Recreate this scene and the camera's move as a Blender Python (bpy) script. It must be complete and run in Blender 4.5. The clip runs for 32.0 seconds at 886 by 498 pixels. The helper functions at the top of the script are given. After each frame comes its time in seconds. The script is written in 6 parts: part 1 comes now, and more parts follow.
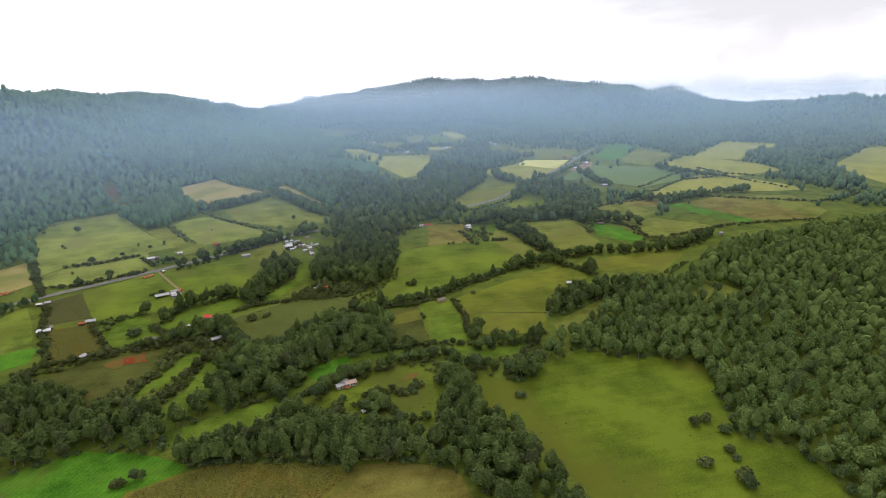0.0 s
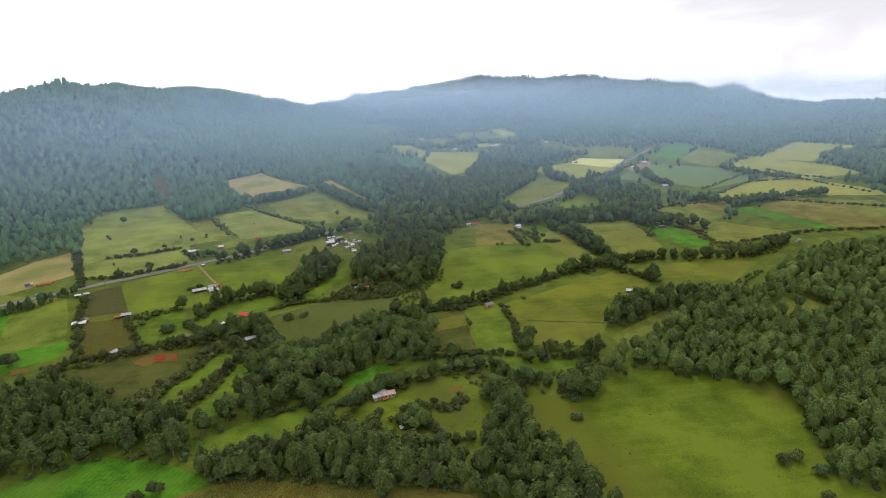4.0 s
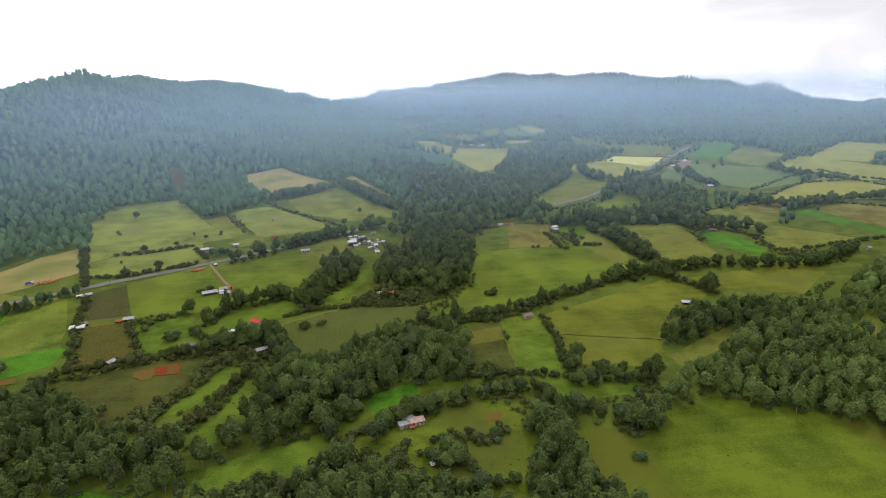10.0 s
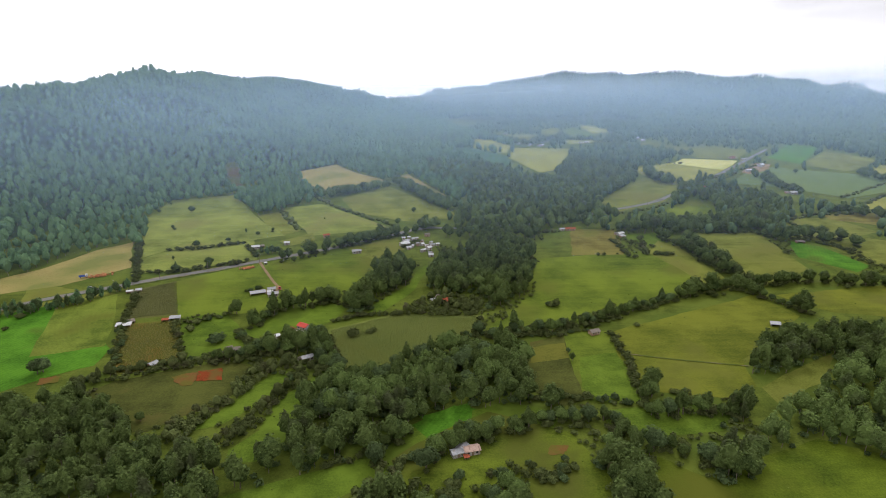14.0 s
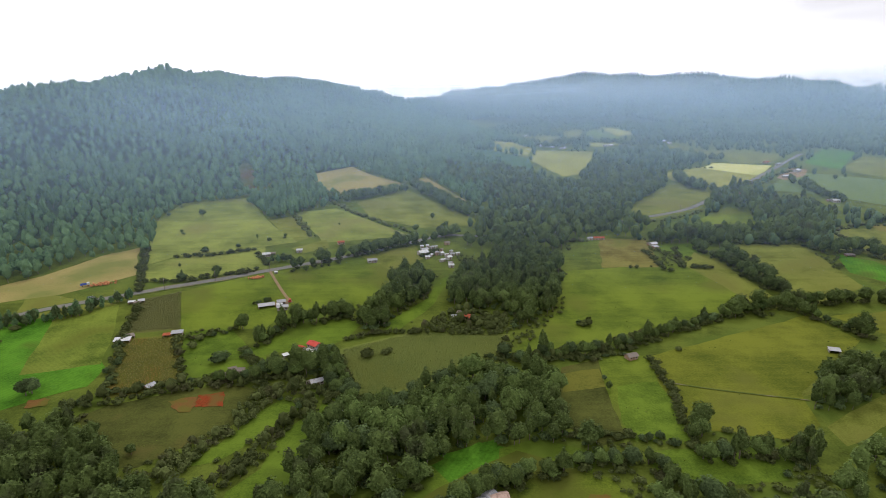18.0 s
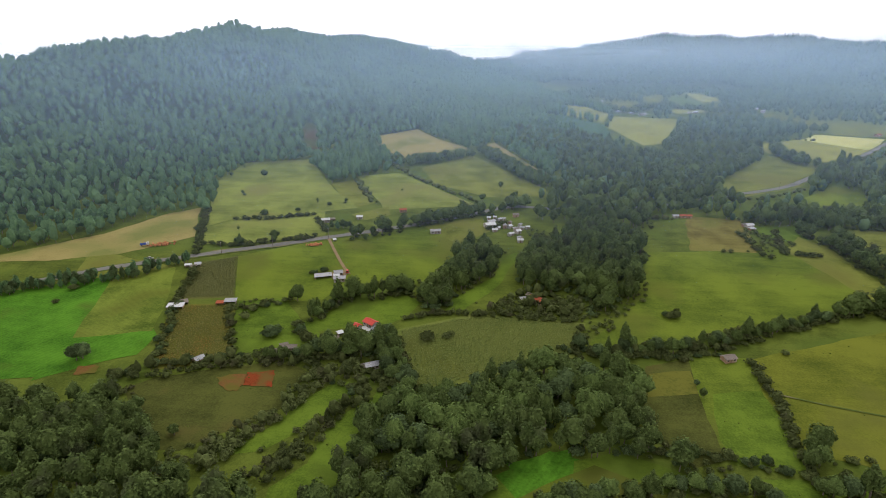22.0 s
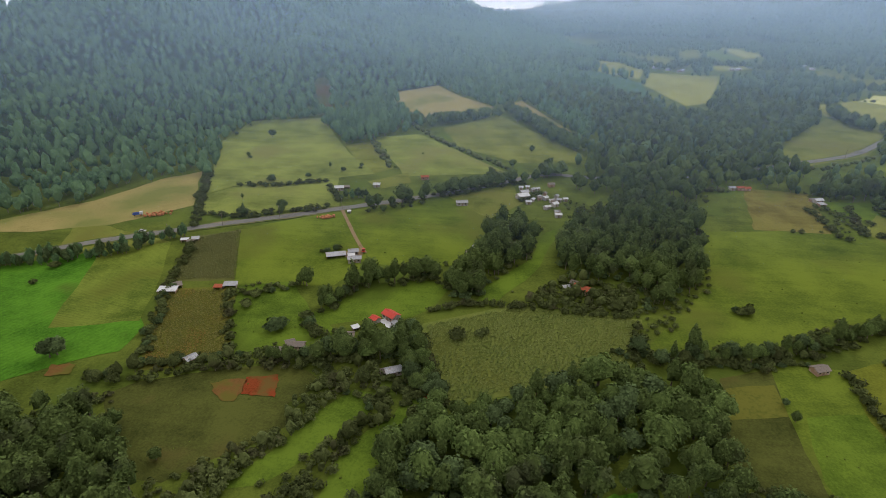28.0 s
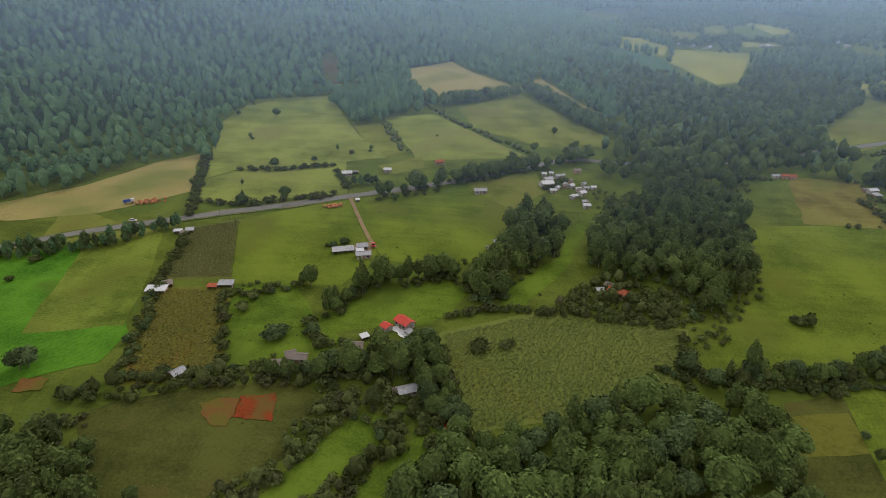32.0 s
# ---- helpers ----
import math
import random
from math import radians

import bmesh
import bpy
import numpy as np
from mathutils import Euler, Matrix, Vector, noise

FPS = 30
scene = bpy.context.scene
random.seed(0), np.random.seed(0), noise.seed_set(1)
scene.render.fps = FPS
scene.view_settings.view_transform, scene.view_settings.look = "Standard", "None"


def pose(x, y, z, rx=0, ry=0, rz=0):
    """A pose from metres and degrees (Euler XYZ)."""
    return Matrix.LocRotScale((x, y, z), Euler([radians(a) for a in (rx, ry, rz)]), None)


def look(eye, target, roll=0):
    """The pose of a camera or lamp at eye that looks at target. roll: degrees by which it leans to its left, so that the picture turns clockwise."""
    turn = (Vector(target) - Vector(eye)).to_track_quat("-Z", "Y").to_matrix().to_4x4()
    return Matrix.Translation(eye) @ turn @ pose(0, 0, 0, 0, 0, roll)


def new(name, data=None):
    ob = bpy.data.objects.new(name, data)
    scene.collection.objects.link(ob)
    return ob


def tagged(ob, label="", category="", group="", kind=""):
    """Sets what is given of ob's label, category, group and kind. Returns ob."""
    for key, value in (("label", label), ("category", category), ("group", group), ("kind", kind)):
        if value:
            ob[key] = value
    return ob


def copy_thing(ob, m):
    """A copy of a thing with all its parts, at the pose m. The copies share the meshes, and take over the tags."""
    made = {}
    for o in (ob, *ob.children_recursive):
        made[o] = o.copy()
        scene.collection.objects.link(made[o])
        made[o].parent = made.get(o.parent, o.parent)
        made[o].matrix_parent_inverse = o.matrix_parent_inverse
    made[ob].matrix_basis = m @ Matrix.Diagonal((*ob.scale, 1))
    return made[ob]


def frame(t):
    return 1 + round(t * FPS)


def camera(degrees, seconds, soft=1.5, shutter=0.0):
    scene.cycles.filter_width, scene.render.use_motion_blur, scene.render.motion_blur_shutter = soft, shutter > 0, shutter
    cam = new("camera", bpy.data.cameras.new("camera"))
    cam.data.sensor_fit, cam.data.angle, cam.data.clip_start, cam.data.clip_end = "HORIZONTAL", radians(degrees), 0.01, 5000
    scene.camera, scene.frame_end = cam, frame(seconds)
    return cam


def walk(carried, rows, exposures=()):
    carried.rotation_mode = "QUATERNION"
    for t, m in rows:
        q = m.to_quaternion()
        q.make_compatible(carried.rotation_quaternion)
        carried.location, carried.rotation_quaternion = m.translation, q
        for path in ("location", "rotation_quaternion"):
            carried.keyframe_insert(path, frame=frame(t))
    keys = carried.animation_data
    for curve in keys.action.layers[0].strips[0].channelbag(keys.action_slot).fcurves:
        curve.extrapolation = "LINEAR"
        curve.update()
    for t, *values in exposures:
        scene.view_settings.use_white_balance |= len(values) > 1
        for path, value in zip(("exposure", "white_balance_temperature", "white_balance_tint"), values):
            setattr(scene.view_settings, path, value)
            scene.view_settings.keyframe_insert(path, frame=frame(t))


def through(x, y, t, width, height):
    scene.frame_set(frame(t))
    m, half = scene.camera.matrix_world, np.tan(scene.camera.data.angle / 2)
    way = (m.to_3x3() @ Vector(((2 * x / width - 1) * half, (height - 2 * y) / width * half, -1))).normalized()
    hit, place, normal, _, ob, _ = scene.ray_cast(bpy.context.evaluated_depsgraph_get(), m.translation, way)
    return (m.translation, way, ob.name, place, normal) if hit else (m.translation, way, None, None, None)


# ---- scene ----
cam = camera(75.25, 32.0, soft=0.8)
PATH = [
    (0, 0.00, 0.00, 190.28, 75.289, -1.441, -15.068),
    (1, 3.00, 8.15, 187.70, 75.381, -1.386, -13.270),
    (2, 4.50, 16.12, 185.87, 75.371, -1.344, -12.619),
    (3, 5.27, 23.94, 184.17, 75.355, -1.237, -11.504),
    (6, 4.50, 46.35, 181.54, 75.169, -0.889, -9.450),
    (7, 4.42, 53.84, 180.10, 75.169, -0.840, -9.347),
    (8, 4.51, 61.77, 178.32, 75.156, -0.808, -8.520),
    (9, 4.29, 69.35, 176.28, 75.180, -0.770, -8.438),
    (10, 4.18, 76.45, 174.71, 75.185, -0.709, -8.328),
    (11, 4.07, 83.85, 173.02, 75.158, -0.658, -7.928),
    (12, 3.90, 91.49, 171.93, 75.154, -0.531, -6.181),
    (13, 3.85, 98.69, 171.68, 75.101, -0.356, -4.310),
    (14, 2.80, 105.83, 171.37, 75.146, -0.302, -3.068),
    (15, 2.30, 113.50, 171.21, 75.160, -0.176, -1.815),
    (18, 0.30, 136.68, 170.91, 75.231, -0.079, -1.440),
    (19, -0.24, 145.30, 170.43, 75.227, -0.043, 0.003),
    (20, -1.64, 153.65, 169.82, 75.186, 0.246, 2.558),
    (21, -2.98, 162.15, 168.51, 73.882, 0.384, 4.394),
    (22, -4.83, 169.98, 167.56, 71.688, 0.591, 4.813),
    (23, -6.73, 177.62, 166.42, 69.590, 0.606, 5.142),
    (24, -9.06, 185.44, 165.34, 68.550, 0.639, 5.364),
    (25, -11.56, 193.37, 164.35, 68.080, 0.793, 5.490),
    (28, -18.24, 216.94, 162.69, 67.503, 0.964, 6.162),
    (29, -20.36, 224.68, 161.61, 67.372, 1.002, 6.414),
    (30, -22.14, 232.77, 160.51, 67.133, 0.953, 6.761),
    (31, -23.92, 240.55, 159.39, 66.529, 0.968, 7.044),
    (32, -26.64, 248.04, 158.24, 65.393, 1.065, 7.058),
]  # seconds, place, tilt, roll, bearing
walk(cam, [(t, Matrix.Translation((x, y, z)) @ pose(0, 0, 0, 0, 0, bearing) @ pose(0, 0, 0, tilt) @ pose(0, 0, 0, 0, 0, roll)) for t, x, y, z, tilt, roll, bearing in PATH],
     exposures=[(0, 0.15, 6150, 13), (18, 0.12, 6150, 13), (24, -0.04, 6200, 13), (32, -0.16, 6250, 13)])


# ---- light ----
SUN_UP, SUN_ROUND = 48.0, 25.0   # the sun's height and bearing from +y, degrees
world = bpy.data.worlds.new("sky")
scene.world = world
world.use_nodes = True
wn, wl = world.node_tree.nodes, world.node_tree.links
wn.clear()


def node(nodes, kind, **settings):
    n = nodes.new(kind)
    for key, value in settings.items():
        if key in n.inputs:
            n.inputs[key].default_value = value
    return n


w_out = wn.new("ShaderNodeOutputWorld")
w_bg = wn.new("ShaderNodeBackground")
w_sky = wn.new("ShaderNodeTexSky")
w_sky.sky_type, w_sky.sun_disc = "NISHITA", False
w_sky.sun_elevation, w_sky.sun_rotation = radians(SUN_UP), radians(SUN_ROUND)
w_tex = wn.new("ShaderNodeTexCoord")
w_map = wn.new("ShaderNodeMapping")
w_map.inputs["Scale"].default_value = (1.0, 1.0, 3.2)
w_noise = wn.new("ShaderNodeTexNoise")
w_noise.inputs["Scale"].default_value, w_noise.inputs["Detail"].default_value, w_noise.inputs["Roughness"].default_value = 2.1, 7.0, 0.55
w_noise.inputs["Distortion"].default_value = 0.4
w_ramp = wn.new("ShaderNodeValToRGB")
w_ramp.color_ramp.elements[0].position, w_ramp.color_ramp.elements[0].color = 0.26, (0.80, 0.77, 0.76, 1)
w_ramp.color_ramp.elements[1].position, w_ramp.color_ramp.elements[1].color = 0.50, (1.24, 1.21, 1.20, 1)
w_dim = wn.new("ShaderNodeMixRGB")
w_dim.blend_type = "MULTIPLY"
w_dim.inputs["Fac"].default_value = 1.0
w_dim.inputs["Color2"].default_value = (0.12, 0.12, 0.12, 1)
w_mix = wn.new("ShaderNodeMixRGB")
w_mix.inputs["Fac"].default_value = 0.95
wl.new(w_tex.outputs["Generated"], w_map.inputs["Vector"])
wl.new(w_map.outputs["Vector"], w_noise.inputs["Vector"])
w_sep, w_east, w_low, w_sum, w_all = wn.new("ShaderNodeSeparateXYZ"), wn.new("ShaderNodeMapRange"), wn.new("ShaderNodeMapRange"), wn.new("ShaderNodeMath"), wn.new("ShaderNodeMath")
w_east.inputs["From Min"].default_value, w_east.inputs["From Max"].default_value, w_east.inputs["To Max"].default_value = 0.05, 0.65, -0.17
w_low.inputs["From Min"].default_value, w_low.inputs["From Max"].default_value, w_low.inputs["To Min"].default_value, w_low.inputs["To Max"].default_value = 0.0, 0.12, -0.05, 0.0
wl.new(w_tex.outputs["Generated"], w_sep.inputs["Vector"])
wl.new(w_sep.outputs["X"], w_east.inputs["Value"])
wl.new(w_sep.outputs["Z"], w_low.inputs["Value"])
w_sum.operation = w_all.operation = "ADD"
wl.new(w_noise.outputs["Fac"], w_sum.inputs[0])
wl.new(w_east.outputs["Result"], w_sum.inputs[1])
wl.new(w_sum.outputs[0], w_all.inputs[0])
wl.new(w_low.outputs["Result"], w_all.inputs[1])
wl.new(w_all.outputs[0], w_ramp.inputs["Fac"])
wl.new(w_sky.outputs["Color"], w_dim.inputs["Color1"])
wl.new(w_dim.outputs["Color"], w_mix.inputs["Color1"])
wl.new(w_ramp.outputs["Color"], w_mix.inputs["Color2"])
wl.new(w_mix.outputs["Color"], w_bg.inputs["Color"])
w_bg.inputs["Strength"].default_value = 1.0
wl.new(w_bg.outputs["Background"], w_out.inputs["Surface"])

sun = new("sun", bpy.data.lights.new("sun", "SUN"))
sun.data.energy, sun.data.angle, sun.data.color = 1.4, radians(14), (1.0, 0.95, 0.86)
sun.matrix_world = look((0, 0, 0), (-math.sin(radians(SUN_ROUND)) * math.cos(radians(SUN_UP)), -math.cos(radians(SUN_ROUND)) * math.cos(radians(SUN_UP)), -math.sin(radians(SUN_UP))))
sun.location = (0, 0, 900)

# ---- materials ----
MATS = {}


def surface(name, dark, light, scale, fine, rough=0.9, patch=None, patch_scale=0.02, patch_at=0.58, bump=0.0, rows=None, island=0.0, per_object=0.0, metal=0.0, through=0.0):
    """A ground, crop, leaf, wall or roof surface: two tones over a coarse and a fine noise, patches of a third tone, rows, relief."""
    m = bpy.data.materials.new(name)
    m.use_nodes = True
    n, l = m.node_tree.nodes, m.node_tree.links
    b = n["Principled BSDF"]
    b.inputs["Roughness"].default_value, b.inputs["Metallic"].default_value = rough, metal
    b.inputs["Specular IOR Level"].default_value = 0.04 if rough > 0.7 else 0.4
    tex = n.new("ShaderNodeTexCoord")
    coarse, grain = n.new("ShaderNodeTexNoise"), n.new("ShaderNodeTexNoise")
    for t, s, d in ((coarse, scale, 5.0), (grain, fine, 3.0)):
        t.inputs["Scale"].default_value, t.inputs["Detail"].default_value, t.inputs["Roughness"].default_value = s, d, 0.62
        l.new(tex.outputs["Object"], t.inputs["Vector"])
    add = n.new("ShaderNodeMath")
    add.operation = "MULTIPLY_ADD"
    l.new(grain.outputs["Fac"], add.inputs[0])
    add.inputs[1].default_value = 1.0
    l.new(coarse.outputs["Fac"], add.inputs[2])
    ramp = n.new("ShaderNodeValToRGB")
    level = add.outputs[0]
    ramp.color_ramp.elements[0].position, ramp.color_ramp.elements[0].color = 0.72, (*dark, 1)
    ramp.color_ramp.elements[1].position, ramp.color_ramp.elements[1].color = 1.26, (*light, 1)
    if bump == 0.5:   # grass: softer grain, and long faint streaks
        add.inputs[1].default_value = 0.50
        ramp.color_ramp.elements[0].position, ramp.color_ramp.elements[1].position = 0.62, 1.16
        mp, streak, more = n.new("ShaderNodeMapping"), n.new("ShaderNodeTexNoise"), n.new("ShaderNodeMath")
        mp.inputs["Rotation"].default_value, mp.inputs["Scale"].default_value = (0, 0, 0.35), (0.02, 0.22, 1)
        streak.inputs["Scale"].default_value, streak.inputs["Detail"].default_value = 1.0, 4.0
        more.operation, more.inputs[1].default_value = "MULTIPLY_ADD", 0.25
        l.new(tex.outputs["Object"], mp.inputs["Vector"])
        l.new(mp.outputs["Vector"], streak.inputs["Vector"])
        l.new(streak.outputs["Fac"], more.inputs[0])
        l.new(level, more.inputs[2])
        level = more.outputs[0]
    l.new(level, ramp.inputs["Fac"])
    colour, relief = ramp.outputs["Color"], add.outputs[0]
    if patch:
        p, pr = n.new("ShaderNodeTexNoise"), n.new("ShaderNodeMapRange")
        p.inputs["Scale"].default_value, p.inputs["Detail"].default_value = patch_scale, 6.0
        pr.inputs["From Min"].default_value, pr.inputs["From Max"].default_value = patch_at - 0.06, patch_at + 0.08
        mix = n.new("ShaderNodeMixRGB")
        mix.inputs["Color2"].default_value = (*patch, 1)
        l.new(tex.outputs["Object"], p.inputs["Vector"])
        l.new(p.outputs["Fac"], pr.inputs["Value"])
        l.new(pr.outputs["Result"], mix.inputs["Fac"])
        l.new(colour, mix.inputs["Color1"])
        colour = mix.outputs["Color"]
    if rows:
        turn, spacing, strength = rows
        mp, wave, mul = n.new("ShaderNodeMapping"), n.new("ShaderNodeTexWave"), n.new("ShaderNodeMixRGB")
        mp.inputs["Rotation"].default_value = (0, 0, radians(turn))
        wave.inputs["Scale"].default_value, wave.inputs["Distortion"].default_value, wave.inputs["Detail"].default_value = 0.314 / spacing, 3.0, 3.0
        wave.inputs["Detail Scale"].default_value = 0.6
        mul.blend_type, mul.inputs["Fac"].default_value = "MULTIPLY", strength
        l.new(tex.outputs["Object"], mp.inputs["Vector"])
        l.new(mp.outputs["Vector"], wave.inputs["Vector"])
        l.new(colour, mul.inputs["Color1"])
        l.new(wave.outputs["Color"], mul.inputs["Color2"])
        colour = mul.outputs["Color"]
    for amount, kind, socket in ((island, "ShaderNodeNewGeometry", "Random Per Island"), (per_object, "ShaderNodeObjectInfo", "Random")):
        if amount:
            src, rng, hsv = n.new(kind), n.new("ShaderNodeMapRange"), n.new("ShaderNodeHueSaturation")
            rng.inputs["To Min"].default_value, rng.inputs["To Max"].default_value = 1 - amount, 1 + amount
            l.new(src.outputs[socket], rng.inputs["Value"])
            l.new(rng.outputs["Result"], hsv.inputs["Value"])
            l.new(colour, hsv.inputs["Color"])
            colour = hsv.outputs["Color"]
    l.new(colour, b.inputs["Base Color"])
    if bump:
        bp = n.new("ShaderNodeBump")
        bp.inputs["Strength"].default_value, bp.inputs["Distance"].default_value = 0.6, bump
        l.new(relief, bp.inputs["Height"])
        l.new(bp.outputs["Normal"], b.inputs["Normal"])
    if through:
        tr, ms = n.new("ShaderNodeBsdfTranslucent"), n.new("ShaderNodeMixShader")
        ms.inputs["Fac"].default_value = through
        l.new(colour, tr.inputs["Color"])
        l.new(b.outputs["BSDF"], ms.inputs[1])
        l.new(tr.outputs["BSDF"], ms.inputs[2])
        l.new(ms.outputs["Shader"], n["Material Output"].inputs["Surface"])
    MATS[name] = m
    return m


surface("scrub", (0.032, 0.045, 0.006), (0.096, 0.121, 0.017), 0.05, 1.0, patch=(0.071, 0.101, 0.014), patch_scale=0.03, bump=0.5)
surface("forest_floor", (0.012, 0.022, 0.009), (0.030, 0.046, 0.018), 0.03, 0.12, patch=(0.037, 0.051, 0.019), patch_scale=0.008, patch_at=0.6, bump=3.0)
surface("pasture", (0.041, 0.065, 0.007), (0.118, 0.153, 0.016), 0.03, 1.1, patch=(0.092, 0.106, 0.016), patch_scale=0.018, bump=0.5)
surface("pasture_big", (0.036, 0.056, 0.005), (0.103, 0.138, 0.011), 0.03, 1.1, patch=(0.083, 0.093, 0.011), patch_scale=0.014, patch_at=0.54, bump=0.5)
surface("pasture_yellow", (0.051, 0.067, 0.007), (0.133, 0.144, 0.016), 0.03, 1.1, patch=(0.103, 0.108, 0.018), patch_scale=0.02, bump=0.5)
surface("hill_pasture", (0.072, 0.092, 0.016), (0.183, 0.210, 0.041), 0.03, 1.1, patch=(0.147, 0.153, 0.039), patch_scale=0.018, bump=0.5)
surface("meadow", (0.035, 0.062, 0.006), (0.103, 0.152, 0.015), 0.05, 1.1, patch=(0.065, 0.094, 0.011), patch_scale=0.03, bump=0.5)
surface("meadow_rough", (0.032, 0.048, 0.006), (0.111, 0.143, 0.013), 0.06, 1.1, patch=(0.072, 0.082, 0.013), patch_scale=0.03, patch_at=0.5, bump=0.5)
surface("bright_green", (0.023, 0.077, 0.005), (0.077, 0.185, 0.013), 0.04, 0.9, patch=(0.067, 0.111, 0.013), patch_scale=0.03, bump=0.5, rows=(30, 2.5, 0.10))
surface("crop_yellow", (0.050, 0.077, 0.009), (0.144, 0.179, 0.025), 0.05, 0.9, patch=(0.096, 0.111, 0.016), patch_scale=0.025, patch_at=0.60, bump=0.5, rows=(65, 1.6, 0.15))
surface("maize", (0.080, 0.106, 0.019), (0.123, 0.144, 0.030), 0.06, 0.8, patch=(0.113, 0.126, 0.023), patch_scale=0.03, bump=0.2)
surface("maize_dark", (0.064, 0.072, 0.016), (0.098, 0.101, 0.027), 0.06, 0.8, patch=(0.093, 0.090, 0.025), patch_scale=0.03, bump=0.3)
surface("maize_dry", (0.076, 0.083, 0.013), (0.112, 0.111, 0.018), 0.06, 0.7, patch=(0.136, 0.106, 0.016), patch_scale=0.035, bump=0.3)
surface("dirt_grass", (0.026, 0.032, 0.007), (0.077, 0.084, 0.017), 0.04, 1.1, patch=(0.077, 0.049, 0.018), patch_scale=0.02, patch_at=0.62, bump=0.5)
surface("brown_grass", (0.065, 0.054, 0.010), (0.160, 0.143, 0.032), 0.04, 1.1, patch=(0.090, 0.099, 0.016), patch_scale=0.02, bump=0.5)
surface("grass_olive", (0.058, 0.070, 0.008), (0.154, 0.169, 0.030), 0.04, 1.1, patch=(0.117, 0.121, 0.023), patch_scale=0.02, bump=0.5)
surface("pale_field", (0.128, 0.138, 0.027), (0.220, 0.221, 0.044), 0.03, 0.7, patch=(0.160, 0.169, 0.035), patch_scale=0.012, bump=0.2)
surface("stubble", (0.315, 0.317, 0.099), (0.438, 0.424, 0.142), 0.03, 0.7, patch=(0.301, 0.310, 0.086), patch_scale=0.012)
surface("stubble_orange", (0.178, 0.150, 0.045), (0.246, 0.204, 0.069), 0.04, 1.1, patch=(0.143, 0.150, 0.038), patch_scale=0.02, patch_at=0.54, bump=0.2)
surface("blue_green", (0.078, 0.120, 0.040), (0.109, 0.151, 0.053), 0.03, 0.3, patch=(0.116, 0.157, 0.040), patch_scale=0.012)
surface("plantation", (0.035, 0.075, 0.035), (0.055, 0.105, 0.045), 0.05, 0.3, bump=0.5)
surface("red_earth", (0.122, 0.025, 0.007), (0.184, 0.042, 0.013), 0.15, 1.5, patch=(0.112, 0.069, 0.018), patch_scale=0.12, patch_at=0.55, bump=0.1)
surface("red_earth_pale", (0.110, 0.062, 0.016), (0.140, 0.070, 0.022), 0.12, 1.2, patch=(0.100, 0.086, 0.016), patch_scale=0.12, patch_at=0.48, bump=0.1)
surface("asphalt", (0.092, 0.088, 0.079), (0.153, 0.146, 0.128), 0.08, 2.0, rough=0.85, patch=(0.184, 0.167, 0.135), patch_scale=0.1, patch_at=0.62)
surface("verge", (0.090, 0.092, 0.030), (0.150, 0.135, 0.064), 0.1, 1.0, patch=(0.070, 0.095, 0.018), patch_scale=0.08, patch_at=0.48)
surface("dry_dirt", (0.142, 0.096, 0.046), (0.212, 0.153, 0.081), 0.15, 1.5)
surface("leaf_broad", (0.027, 0.046, 0.013), (0.082, 0.112, 0.030), 0.09, 1.6, rough=0.75, island=0.30, through=0.15, patch=(0.054, 0.064, 0.026), patch_scale=0.07, patch_at=0.60, bump=0.3)
surface("leaf_bright", (0.039, 0.067, 0.016), (0.104, 0.145, 0.038), 0.09, 1.6, rough=0.75, island=0.30, per_object=0.15, through=0.15, patch=(0.058, 0.073, 0.027), patch_scale=0.07, patch_at=0.60, bump=0.3)
surface("leaf_dark", (0.034, 0.051, 0.022), (0.073, 0.103, 0.037), 0.10, 1.6, rough=0.75, island=0.30, per_object=0.25, through=0.12, bump=0.3)
surface("leaf_bush", (0.039, 0.052, 0.017), (0.091, 0.109, 0.033), 0.10, 1.6, rough=0.8, island=0.30, per_object=0.25, through=0.12, patch=(0.074, 0.073, 0.032), patch_scale=0.09, patch_at=0.60, bump=0.25)
surface("needle", (0.039, 0.079, 0.035), (0.096, 0.160, 0.065), 0.05, 0.9, rough=0.8, island=0.25, through=0.08, bump=0.3, patch=(0.092, 0.152, 0.057), patch_scale=0.010, patch_at=0.54)
surface("needle_far", (0.036, 0.066, 0.033), (0.080, 0.120, 0.055), 0.012, 0.3, rough=0.9, island=0.20)
surface("bark", (0.070, 0.055, 0.040), (0.170, 0.140, 0.105), 0.8, 4.0, bump=0.1)
surface("weed_leaf", (0.055, 0.085, 0.011), (0.105, 0.135, 0.022), 0.10, 1.7, rough=0.8, island=0.3, through=0.15)
surface("maize_leaf", (0.083, 0.120, 0.016), (0.153, 0.183, 0.033), 0.06, 0.8, rough=0.7, island=0.12, through=0.3)
surface("maize_leaf_dark", (0.070, 0.084, 0.018), (0.123, 0.128, 0.035), 0.06, 0.8, rough=0.7, island=0.12, through=0.3)
surface("maize_leaf_dry", (0.097, 0.104, 0.016), (0.163, 0.150, 0.025), 0.06, 0.7, rough=0.7, island=0.12, through=0.3, patch=(0.202, 0.132, 0.016), patch_scale=0.05, patch_at=0.57)
surface("roof_zinc", (0.165, 0.165, 0.165), (0.285, 0.285, 0.289), 0.5, 3.0, rough=0.55, patch=(0.195, 0.158, 0.128), patch_scale=0.5, patch_at=0.58, metal=0.2, per_object=0.15)
